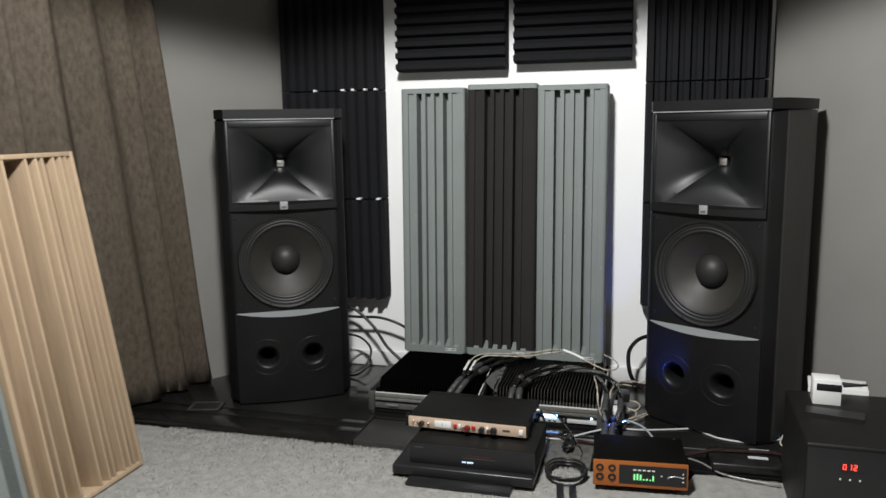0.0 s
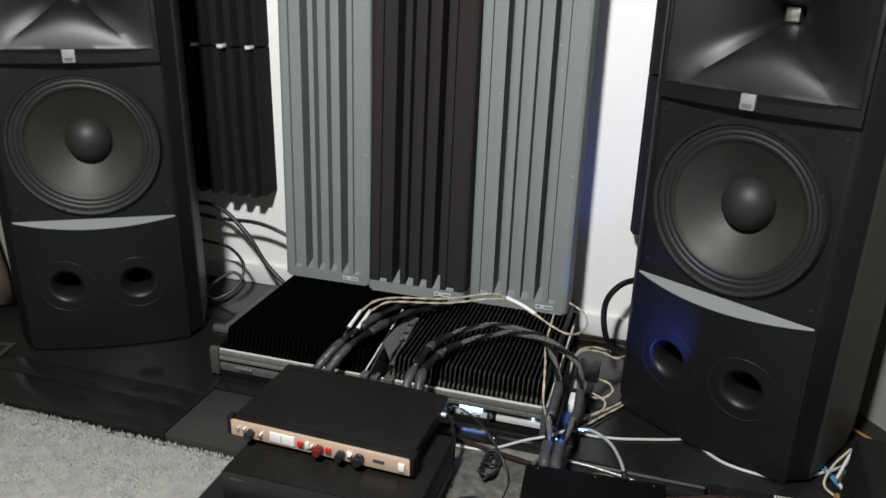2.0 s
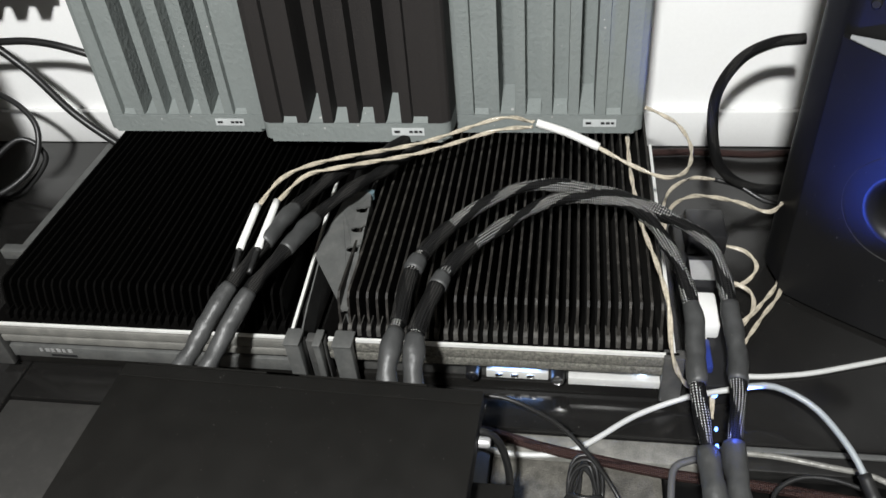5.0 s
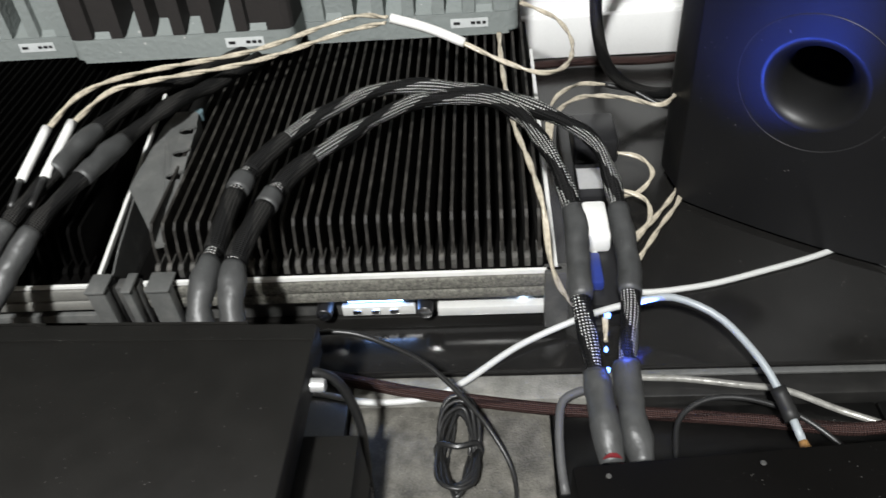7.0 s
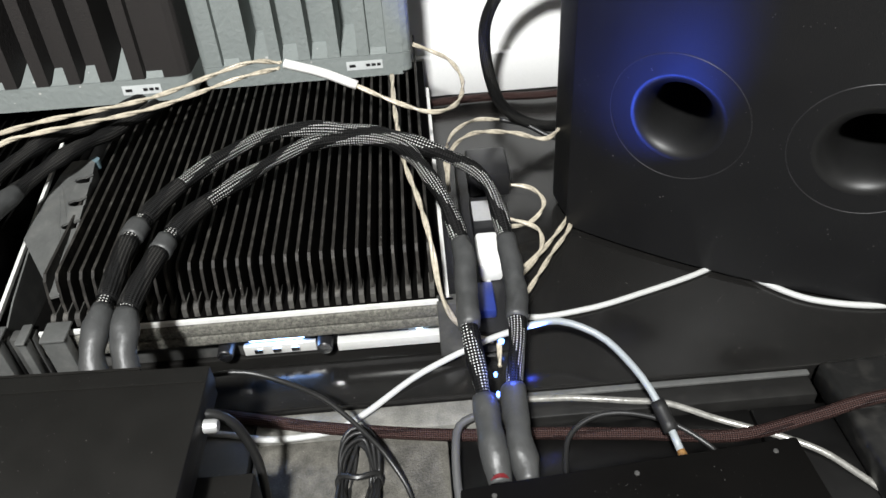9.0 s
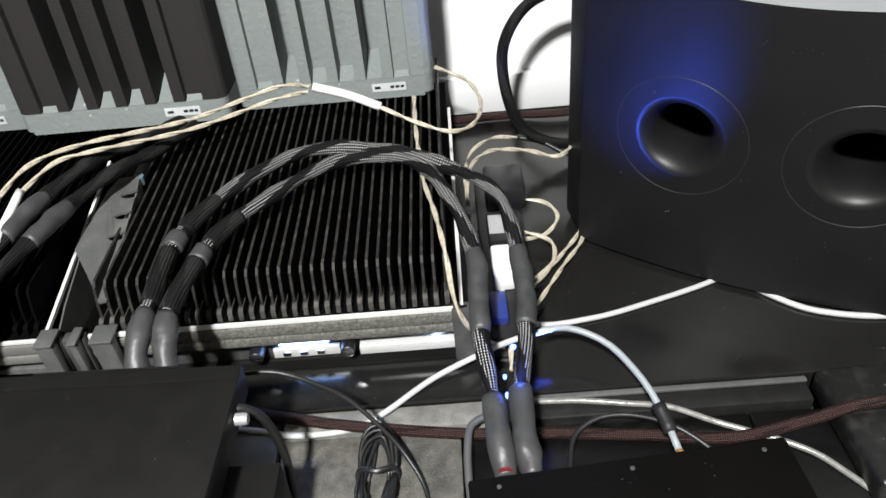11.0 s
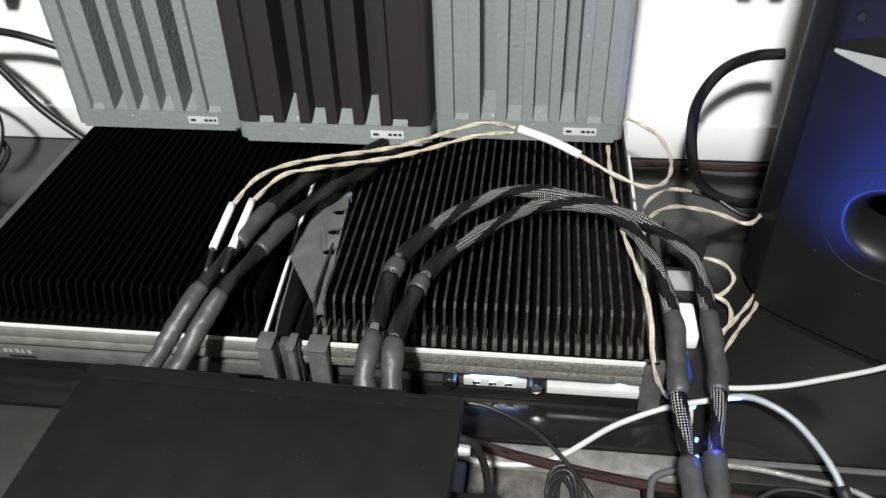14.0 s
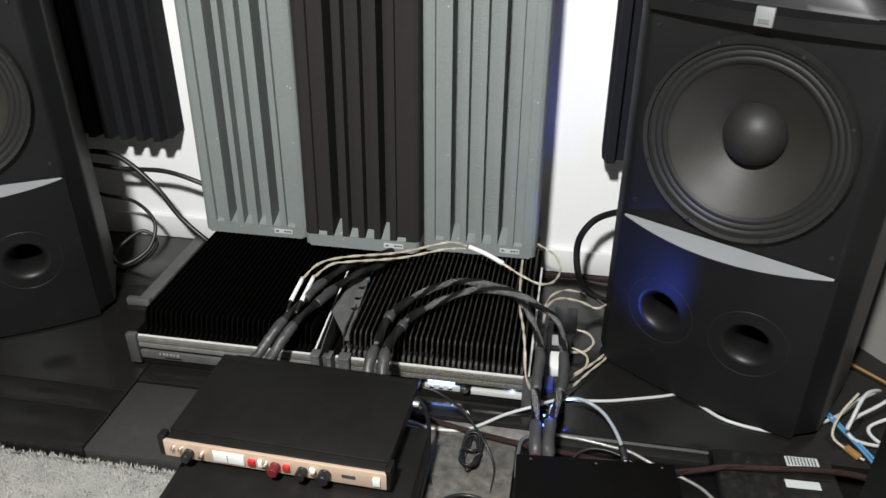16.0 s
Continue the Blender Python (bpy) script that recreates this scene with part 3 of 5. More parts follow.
    # matt M_cab on the front faces, the paler M_side stays on the rest
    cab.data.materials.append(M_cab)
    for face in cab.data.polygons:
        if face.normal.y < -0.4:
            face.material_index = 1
    return sp


SZ = PZ + 0.024
# front edge corners on the plan give the toe-in of both
loudspeaker(pose(-1.3605, 2.8765, SZ, 0, 0, 29.9), "tall black studio loudspeaker with waveguide and large woofer near the curtain")
loudspeaker(pose(0.349, 2.928, SZ, 0, 0, -28.9), "tall black studio loudspeaker with waveguide and large woofer beside the cables")


# ---------------------------------------------------------------- diffuser panels on the amplifiers
def diffuser_panel(x0, y0, z0, w, hgt, lean, depths, material, label):
    pn = thing("diffuser_panel", pose(x0, y0, z0, -lean), label, "acoustic panel", "row of foam diffuser panels")
    deep, rim = 0.10, 0.012
    # stepped front: strips at several depths
    xs, ds = [0.0], []
    for wd, dp in depths:
        xs.append(xs[-1] + wd)
        ds.append(dp)
    k = w / xs[-1]
    xs = [x * k for x in xs]
    front = [(0, 0.0125), (0.0009, 0.0077), (0.0037, 0.0036)]
    for i, dp in enumerate(ds):
        a, b = xs[i], xs[i + 1]
        draft = 0.0012 if dp else 0.0
        front += [(max(a, 0.0125) + draft, dp), (min(b, w - 0.0125) - draft, dp)]
    front += [(w - 0.0037, 0.0036), (w - 0.0009, 0.0077), (w, 0.0125)]
    part("ribs", prism(front + [(w, deep), (0, deep)], 0.0325, hgt - 0.022), material, pn, smooth=0)
    arc = [(0.014 * (1 - math.sin(q)), 0.014 * (1 - math.cos(q)) - 0.0015) for q in np.linspace(0, math.pi / 2, 7)]
    outline = sorted(arc) + sorted([(w - x, y) for x, y in arc]) + [(w, deep), (0, deep)]
    for lo, hi, slope in ((0.0, 0.032, 1), (hgt - 0.0215, hgt, 0)):
        bm = prism(outline, lo, hi)
        bmesh.ops.bevel(bm, geom=[e for e in bm.edges if abs(e.verts[0].co.z - e.verts[1].co.z) < 1e-6 and abs(e.verts[0].co.z - (0 if slope else hgt)) < 1e-4], offset=0.005, segments=3, affect="EDGES")
        if slope:
            for i, dp in enumerate(ds):
                a, b = max(xs[i], 0.0004) + 0.0015, min(xs[i + 1], w - 0.0004) - 0.0015
                if dp:
                    prism([(0.0, 0.03), (dp + 0.002, 0.03), (dp + 0.002, 0.038 + 0.3 * dp)], a, b, bm, "x")
        part("end_block", bm, M_panel, pn, "pale grey end block")
    tag = part("sticker", box(w - 0.094, w - 0.042, -0.0022, 0.001, 0.012, 0.025), M_sticker, pn, "small white maker's sticker")
    for a, b in ((0.004, 0.013), (0.028, 0.034), (0.036, 0.042), (0.044, 0.049)):
        part("print_bar", box(w - 0.094 + a, w - 0.094 + b, -0.0027, -0.0021, 0.0165, 0.0205), M_plastic, tag)
    return pn


WELLS = [(3.4, 0)]
for d in (0.010, 0.062, 0.030, 0.030, 0.062, 0.010):
    WELLS += [(2.55, d), (1.65, 0)]
WELLS[-1] = (3.4, 0)
FT = 0.2085
diffuser_panel(-0.963, 3.253, FT, 0.298, 1.215, 1.9, WELLS, M_panel, "tall grey foam diffuser panel with six vertical grooves")
diffuser_panel(-0.646, 3.188, FT + 0.022, 0.309, 1.205, 4.0, WELLS, M_brown, "tall dark brown foam diffuser panel with grey ends")
diffuser_panel(-0.342, 3.253, FT, 0.304, 1.215, 1.9, WELLS, M_panel, "tall grey foam diffuser panel with six vertical grooves")


# ---------------------------------------------------------------- wedge foam on the wall
def wedge_foam(x0, z0, w, hgt, upright, label):
    """A square of foam with ten ridges on a thick backing, on the wall."""
    tile = thing("foam_tile", pose(x0, YW - 0.0005, z0), label, "acoustic foam", "black foam tiles on the wall")
    part("backing", box(0, w, -0.078, 0, 0, hgt), M_foam, tile, smooth=0)
    n = 10
    s = (w if upright else hgt) / n
    prof = [(0.06 * s, -0.0775), (0.2 * s, -0.108), (0.62 * s, -0.108), (0.76 * s, -0.0775)]
    if upright:
        me = finish(prism(prof, 0, hgt), "ridge", M_foam)
    else:
        me = finish(prism([(b, a) for a, b in prof], 0, w, None, "x"), "ridge", M_foam)
    for i in range(n):
        rd = new("ridge", me)
        rd.parent = tile
        rd.location = (i * s, 0, 0) if upright else (0, 0, i * s)
    return tile


UP = "black wedge foam tile with upright ridges on the wall"
ACROSS = "black wedge foam tile with level ridges on the wall"
for z, hgt in ((0.424, 0.485), (0.917, 0.506), (1.43, 0.506), (1.945, 0.506)):
    tile = wedge_foam(-1.596, z, 0.502, hgt, True, UP)
    for x, wide in {0.917: ((0.486, 0.008), (0.387, 0.01), (0.29, 0.008)), 1.43: ((0.486, 0.006), (0.435, 0.006), (0.375, 0.008), (0.324, 0.009), (0.18, 0.006))}.get(z, ()):
        part("white_fleck", box(x - wide, x + wide, -0.112, -0.079, -0.006, 0.004, 0.002), M_whiteplastic, tile, "white fleck at the tile joint")
    low = 0.03 if z < 0.5 else 0.0
    wedge_foam(0.112, z + low, 0.49, hgt - low, True, UP)
for z in (1.505, 2.02):
    wedge_foam(-1.005, z, 0.51, 0.505, False, ACROSS)
    wedge_foam(-0.457, z + 0.02, 0.508, 0.505, False, ACROSS)


# ---------------------------------------------------------------- power amplifiers
AY = 2.832


def amplifier(x0, label, left_end):
    am = thing("amplifier", pose(x0, AY, PZ), label, "amplifier", "two finned power amplifiers")
    w, d, top = 0.486, 0.57, 0.092
    part("chassis", box(0.02, w - 0.02, 0.018, d, 0.012, top - 0.004, 0.002), M_amp, am)
    part("top_plate", box(0.018, w - 0.018, -0.002, d, top - 0.004, top, 0.001), M_fin_dark, am)
    part("plate_edge", box(0.03, w - 0.008, -0.006, -0.0022, top - 0.002, top + (0.0015 if left_end else 0.003)), M_strip, am, "pale edge strip")
    part("side_edge", prism([(-0.017, top), (0.30, top + 0.052), (0.30, top + 0.057), (-0.017, top + 0.005)], w - 0.0185, w - 0.0145, None, "x") if left_end else box(w - 0.0165, w - 0.012, -0.002, d - 0.1, top - 0.002, top + 0.004), M_strip, am, "pale edge strip")
    for z0, z1 in ((0.0735, 0.0885), (0.0585, 0.0715)):
        part("front_band", box(0.028, w - 0.02, -0.0085, 0.0175, z0, z1, 0.002), M_leftband if left_end else M_dusty, am, "dusty grey ribbed band")
    part("front_panel", box(0.0262, w - 0.0262, 0.012, 0.0175, 0.012, 0.0535, 0.001), M_amp, am)
    part("lower_rail", box(0.02, w - 0.02, 0.003, 0.0105, 0.002, 0.020, 0.001), M_black, am)
    part("foot_bar", box(0.04, w - 0.04, 0.02, d - 0.03, 0.0, 0.0125), M_black, am)
    for a, b in ((0.0, 0.026), (w - 0.026, w)):
        part("ear", box(a, b, -0.012, 0.004, 0.012, top + 0.003, 0.002), M_amp, am, "grey rack ear")
    # cooling fins with stubby sloped noses
    n = 33
    f0, f1 = 0.045, w - 0.03
    for i in range(n):
        x = f0 + (f1 - f0) * i / (n - 1)
        b = bmesh.new()
        prism([(0.012, 0.0), (0.016, 0.028), (0.024, 0.050), (0.031, 0.0555), (0.55, 0.0555), (0.55, 0.0)], x - 0.0016, x + 0.0016, b, "x")
        prism([(0.004, 0.0), (0.006, 0.010), (0.011, 0.013), (0.03, 0.013), (0.03, 0.0)], x - 0.0028, x + 0.0028, b, "x")
        fin = part("fin", b, M_fin_dark if left_end else M_fin, am, smooth=0)
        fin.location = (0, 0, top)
        fin.data.materials.append(M_fin_dark if left_end else M_nose)
        for face in fin.data.polygons:
            if all(abs(fin.data.vertices[v].co.x - x) > 0.002 for v in face.vertices) or (face.center.y < 0.013 and face.center.z < 0.0135 and len(face.vertices) == 4 and abs(fin.data.vertices[face.vertices[0]].co.x - x) > 0.002):
                face.material_index = 1
    for x, half in (((w - 0.010, 0.010),) if left_end else ((0.020, 0.0045), (0.054, 0.0125))):
        post = part("handle_post", box(x - half, x + half, -0.026, -0.0125, 0.002, 0.1, 0.0015), M_bracket, am, "grey handle post")
        part("handle_cap", box(x - half - 0.001, x + half + 0.001, -0.028, 0.002, 0.1002, 0.104, 0.0015), M_bracket, post)
    # front controls
    if not left_end:
        part("control_strip", box(0.3445, w - 0.012, -0.0055, 0.0118, 0.029, 0.042, 0.001), M_alu, am, "pale brushed control strip")
        part("control_panel", box(0.236, 0.3185, 0.0050, 0.0118, 0.0225, 0.0365, 0.0006), M_alu, am, "pale control panel")
        part("display", box(0.243, 0.305, 0.0106, 0.0121, 0.0385, 0.0560), M_screen, am, "small lit blue-white display")
        for i in range(3):
            part("button", box(0.248 + i * 0.021, 0.258 + i * 0.021, 0.0022, 0.0051, 0.0265, 0.0325, 0.001), M_chrome, am)
        for x in (0.219, 0.331):
            knob = part("knob", lathe([(0.0078, -0.012), (0.0088, -0.011), (0.0095, 0.0118)], 24, m=Matrix.Translation((x, 0, 0.041))), M_plastic, am)
            part("knob_face", lathe([(0, -0.0126), (0.005, -0.0124), (0.0079, -0.0118)], 24, m=Matrix.Translation((x, 0, 0.041))), M_chrome, knob, "polished knob face")
        part("pilot_light", prism([(0.436, 0.0445), (0.436, 0.0515), (0.4425, 0.048)], 0.008, 0.0122, None, "y"), M_pilot, am, "blue-white triangular pilot light")
    else:
        part("lower_panel", box(0.027, w - 0.0262, -0.0045, 0.0118, 0.024, 0.0465, 0.001), M_bracket, am, "dull grey lower panel")
        part("slot", box(0.09, 0.13, -0.0055, -0.0040, 0.028, 0.032), M_plastic, am)
        for i, wide in enumerate((0.004, 0.007, 0.005, 0.006, 0.004, 0.006)):
            part("lettering_bar", box(0.075 + i * 0.009, 0.075 + i * 0.009 + wide, -0.0052, -0.0040, 0.037, 0.0435), M_steel, am, "worn maker's lettering")
    return am


amplifier(-0.980, "black rack power amplifier with cooling fins under grey panels", True)
amplifier(-0.490, "black rack power amplifier with cooling fins and lit display", False)


# ---------------------------------------------------------------- preamplifier stack
def preamp():
    pr = thing("preamplifier", pose(-0.68, 2.455, 0.172, 0, 0, -1.6), "black box preamplifier with a champagne gold front panel", "preamplifier")
    w, d, hh = 0.436, 0.262, 0.046
    part("case", box(0.004, w - 0.004, 0.004, d, 0.004, hh - 0.003, 0.003), M_black, pr)
    part("cover", box(0.001, w - 0.001, 0.022, d - 0.002, 0.02, hh, 0.003), M_black, pr)
    for x in (0.12, 0.27):
        part("lip", box(x - 0.09, x + 0.1, d - 0.0018, d + 0.001, hh - 0.006, hh - 0.001), M_black, pr)
    part("seam", box(0.003, w - 0.003, d - 0.0225, d - 0.0205, hh - 0.0006, hh + 0.0009), M_black, pr)
    part("front_panel", box(0, w, -0.004, 0.0035, 0.002, hh - 0.005, 0.0015), M_copper, pr, "champagne gold front panel")
    part("ear", box(-0.012, 0.003, -0.003, 0.02, 0.0, hh + 0.002, 0.003), M_black, pr)
    part("ear", box(w - 0.003, w + 0.008, -0.003, 0.03, 0.0, hh + 0.002, 0.003), M_black, pr)
    for x, r, mt in ((0.052, 0.010, M_plastic), (0.224, 0.0105, M_darkred), (0.277, 0.010, M_plastic), (0.32, 0.012, M_plastic)):
        part("knob", lathe([(0, -0.024), (r * 0.85, -0.024), (r, -0.021), (r, -0.004)], 20, m=Matrix.Translation((x, 0, 0.019))), mt, pr)
    for x in (0.02, 0.035):
        part("switch", lathe([(0, -0.013), (0.003, -0.013), (0.004, -0.004)], 10, m=Matrix.Translation((x, 0, 0.026))), M_chrome, pr)
    part("meter", box(0.101, 0.163, -0.007, -0.0038, 0.009, 0.034, 0.001), M_whiteplastic, pr, "white meter window")
    part("needle", box(0.13, 0.131, -0.0078, -0.0068, 0.013, 0.029), M_amp, pr)
    for x in (0.172, 0.24):
        part("button", box(x, x + 0.013, -0.011, -0.004, 0.016, 0.028, 0.001), M_red, pr)
    for x in (0.191, 0.292):
        part("button", box(x, x + 0.008, -0.009, -0.004, 0.014, 0.03, 0.001), M_whiteplastic, pr, "white button")
    for x in (0.078, 0.206, 0.3):
        part("toggle", lathe([(0, -0.017), (0.0035, -0.016), (0.0045, -0.004)], 10, m=Matrix.Translation((x, 0, 0.022))), M_chrome, pr)
    part("side_jack", lathe([(0, -0.009), (0.005, -0.009), (0.0062, -0.006), (0.0062, 0.003)], 16, m=Matrix.Translation((w + 0.003, 0.205, 0.028)) @ pose(0, 0, 0, 0, 0, 90)), M_steel, pr, "bright metal side jack")
    part("maker_plate", box(0.352, 0.378, -0.0048, -0.0036, 0.017, 0.025), M_amp, pr)
    part("power_switch", box(0.411, 0.425, -0.009, -0.004, 0.012, 0.03, 0.001), M_whiteplastic, pr)
    for x in (0.03, 0.40):
        for y in (0.03, 0.22):
            part("foot", box(x, x + 0.02, y, y + 0.02, -0.012, 0.0045), M_rubber, pr)
    return pr


def disc_player():
    dp = thing("disc_player", pose(-0.641, 2.345, 0.085), "black disc player with a small lit display", "disc player")
    part("case", box(0, 0.44, 0.006, 0.28, 0.004, 0.075, 0.002), M_black, dp)
    part("front", box(-0.002, 0.442, 0, 0.0055, 0.002, 0.073, 0.0015), M_plastic, dp)
    part("print_bar", box(0.018, 0.05, -0.0012, 0.0003, 0.058, 0.0615), M_amp, dp)
    for x in (0.30, 0.36, 0.40):
        part("button", lathe([(0, -0.003), (0.0035, -0.0025), (0.004, 0.0003)], 10, m=Matrix.Translation((x, 0, 0.03))), M_plastic, dp)
    part("tray_line", box(0.19, 0.31, -0.0012, 0.0003, 0.036, 0.038), M_amp, dp)
    part("red_mark", box(0.205, 0.285, -0.0012, 0.0003, 0.044, 0.0455), M_darkred, dp, "thin dark red line of print")
    for a, b in ((0.19, 0.195), (0.197, 0.202), (0.207, 0.213), (0.215, 0.221), (0.223, 0.228)):
        part("display_digit", box(a, b, -0.0012, 0.0003, 0.018, 0.0235), M_digit, dp, "small white lit digits")
    for x in (0.02, 0.4):
        for y in (0.03, 0.24):
            part("foot", box(x, x + 0.02, y, y + 0.02, 0.0, 0.0045), M_rubber, dp)
    return dp


preamp()
disc_player()
stand = thing("equipment_stand", pose(-0.70, 2.315, CZ), "low black stand under the disc player", "stand")
part("shelf", box(0, 0.50, 0, 0.31, 0.010, 0.045, 0.006, 3), M_plastic, stand)
part("plinth", box(0.065, 0.43, -0.05, 0.29, -0.004, 0.0095, 0.002), M_plastic, stand)

# ---------------------------------------------------------------- converter with orange front
dac = thing("audio_converter", pose(-0.008, 2.386, CZ, 0, 0, 4.6), "black audio converter with an orange front and colour display", "audio converter")
part("case", box(0.002, 0.305, 0.006, 0.212, 0.018, 0.110, 0.003), M_matblack_shade, dac)
for x in (0.03, 0.155, 0.28):
    part("screw", lathe([(0, -0.0008), (0.002, -0.0006), (0.0026, 0.0004)], 10, m=Matrix.Translation((x, 0.200, 0.1102)) @ pose(0, 0, 0, -90)), M_amp, dac)
part("front_panel", box(0, 0.307, -0.002, 0.0055, 0.016, 0.106, 0.002), M_orange, dac, "burnt orange front panel")
part("black_window", box(0.085, 0.302, -0.0035, -0.0018, 0.028, 0.094), M_plastic, dac)
scr = part("display", box(0.128, 0.205, -0.0045, -0.0033, 0.036, 0.086), M_plastic, dac)
for i, hgt in enumerate((0.02, 0.022, 0.02, 0.004, 0.006, 0.004, 0.018)):
    part("meter_bar", box(0.132 + i * 0.0101, 0.1375 + i * 0.0101, -0.0055, -0.0043, 0.044, 0.044 + hgt), M_meter, scr, "green level bar")
for i in range(5):
    part("caption_bar", box(0.131 + i * 0.015, 0.141 + i * 0.015, -0.0055, -0.0043, 0.077, 0.081), M_whiteplastic, scr)
for x in (0.022, 0.062):
    for z, r in ((0.047, 0.012), (0.08, 0.011)):
        part("jack", lathe([(r * 0.5, -0.0005), (r * 0.55, -0.004), (r, -0.0055), (r * 1.15, -0.002)], 20, m=Matrix.Translation((x, 0, z))), M_plastic, dac)
for z in (0.046, 0.06, 0.074):
    part("indicator", lathe([(0, -0.0055), (0.002, -0.005), (0.0025, -0.0033)], 8, m=Matrix.Translation((0.291, 0, z))), M_whiteplastic, dac)
part("indicator", lathe([(0, -0.0055), (0.0022, -0.005), (0.0025, -0.0033)], 8, m=Matrix.Translation((0.222, 0, 0.062))), M_whiteplastic, dac)
part("dial_mark", tube([(0.24 + 0.028 * (1 - math.cos(a)), -0.0042, 0.052 + 0.012 * math.sin(a)) for a in np.linspace(0.3, 2.4, 6)], 0.0012, 6), M_steel, dac)
for x in (0.03, 0.27):
    for y in (0.03, 0.18):
        part("foot", box(x, x + 0.02, y, y + 0.02, -0.004, 0.0185), M_rubber, dac)

# ---------------------------------------------------------------- power conditioner with red digits
cond = thing("power_conditioner", pose(0.598, 2.144, CZ, 0, 0, -1.1), "tall black power conditioner with red lit digits", "power conditioner")
part("case", box(0, 0.36, 0.004, 0.46, 0.01, 0.325, 0.008, 3), M_black, cond)
part("front", box(0.004, 0.356, 0.0, 0.0045, 0.014, 0.312, 0.002), M_plastic, cond)
part("lid_lip", prism([(0.028, 0.232), (0.186, 0.199), (0.2, 0.26), (0.04, 0.292)], 0.3245, 0.333), M_plastic, cond, "raised black lid lip")
part("window", box(0.084, 0.152, -0.0015, 0.0003, 0.252, 0.280), M_plastic, cond)


def digit(x, z, segs, host):
    w, hh, t = 0.0085, 0.0155, 0.0017
    place = {"a": (0, w, hh - t, hh), "d": (0, w, 0, t), "g": (0, w, hh / 2 - t / 2, hh / 2 + t / 2), "f": (0, t, hh / 2, hh), "e": (0, t, 0, hh / 2), "b": (w - t, w, hh / 2, hh), "c": (w - t, w, 0, hh / 2)}
    bm = bmesh.new()
    for s in segs:
        a, b, c, d = place[s]
        box(x + a, x + b, -0.0027, -0.0013, z + c, z + d, bm=bm)
    part("digit", bm, M_reddigit, host, "red lit digit")


for i, s in enumerate(("abcdef", "bc", "abged")):
    digit(0.095 + i * 0.0135, 0.258, s, cond)
for i in range(3):
    part("button", lathe([(0, -0.003), (0.0022, -0.0025), (0.003, 0)], 12, m=Matrix.Translation((0.090 + 0.025 * i, 0, 0.228))), M_sticker, cond)
for x in (0.03, 0.31):
    for y in (0.03, 0.41):
        part("foot", box(x, x + 0.02, y, y + 0.02, -0.004, 0.0105), M_rubber, cond)

TOPZ = CZ + 0.325
charger = thing("white_charger", pose(0.668, 2.475, TOPZ, 0, 0, -4), "white box charger with a dark slot on the conditioner", "charger")
part("body", box(0, 0.082, 0, 0.07, 0, 0.082, 0.003, 2), M_whiteplastic, charger)
part("slot", box(0.010, 0.0825, -0.001, 0.071, 0.046, 0.069, 0.001), M_plastic, charger, "dark slot")
part("lead", tube([(0.09, 0.03, 0.057), (0.13, 0.04, 0.06), (0.16, 0.06, 0.058)], 0.004, 8), M_cable_black, charger, "thin black lead")
rack = thing("white_bracket", pose(0.680, 2.618, 0.270, 0, 0, -8), "white slotted bracket with a round knob", "bracket")
part("plate", box(0, 0.18, 0, 0.012, 0, 0.11, 0.003), M_whiteplastic, rack)
part("top", box(0, 0.18, 0.0125, 0.11, 0.096, 0.11, 0.003), M_whiteplastic, rack)
part("slot", box(0.03, 0.16, 0.035, 0.06, 0.1105, 0.114), M_plastic, rack)
part("knob", lathe([(0, -0.03), (0.015, -0.03), (0.017, 0.0)], 20, m=Matrix.Translation((-0.012, -0.004, 0.03))), M_whiteplastic, rack)
part("post", box(0.13, 0.17, 0.013, 0.05, -0.2295, 0.0955), M_whiteplastic, rack)

# ---------------------------------------------------------------- wooden diffuser leaning at the curtain
def wooden_diffuser():
    wd = thing("wooden_diffuser", pose(-1.63, 2.195, CZ, 0, -9.45, 0), "pale pine slatted diffuser leaning in front of the curtain", "acoustic panel")
    # local: x towards the room, y along the wall (negative), z up
    w, hh, d = 0.49, 1.165, 0.11
    part("side_board", box(-d, 0, -0.016, 0, 0, hh, 0.0015), M_wood, wd)
    part("side_board", box(-d, 0, -w, -w + 0.016, 0, hh, 0.0015), M_wood, wd)
    part("top_board", box(-d, 0, -w + 0.0165, -0.0165, hh - 0.016, hh, 0.0015), M_wood, wd)
    part("bottom_board", box(-d, 0, -w + 0.0165, -0.0165, 0, 0.016, 0.0015), M_wood, wd)
    part("back_board", box(-d - 0.008, -d - 0.0005, -w, 0, 0, hh), M_wood, wd)
    # fins and the depth of the well behind each, from one side board to the other
    y1 = -0.0165
    for y0, dp in ((-0.043, 0.05), (-0.068, 0.09), (-0.099, 0.06), (-0.149, 0.03), (-0.176, 0.1), (-0.22, 0.075), (-0.316, 0.1), (-0.377, 0.055), (-0.409, 0.1), (-w + 0.0165, 0.05)):
        part("well_slat", box(-d, -dp, y0 + 0.0105, y1 - 0.0005, 0.0165, hh - 0.0165), M_wood_well_shade, wd)
        if y0 > -0.45:
            part("fin", box(-d, -0.002, y0, y0 + 0.010, 0.0165, hh - 0.0165, 0.001), M_wood, wd)
        y1 = y0
    return wd


wooden_diffuser()
ribs = [(-0.09, -0.55), (0, -0.55)]
for i in range(6):
    y = -0.53 + i * 0.087
    ribs += [(0, y + 0.034), (-0.045, y + 0.037), (-0.045, y + 0.073), (0, y + 0.076)]
solo("acoustic_panel", prism(ribs + [(0, 0), (-0.09, 0)], 0, 0.9), M_panel, "blue-grey grooved foam panel leaning beside the wooden diffuser", "acoustic panel", smooth=0, m=pose(-1.64, 1.69, CZ, 0, -9.45, 0))


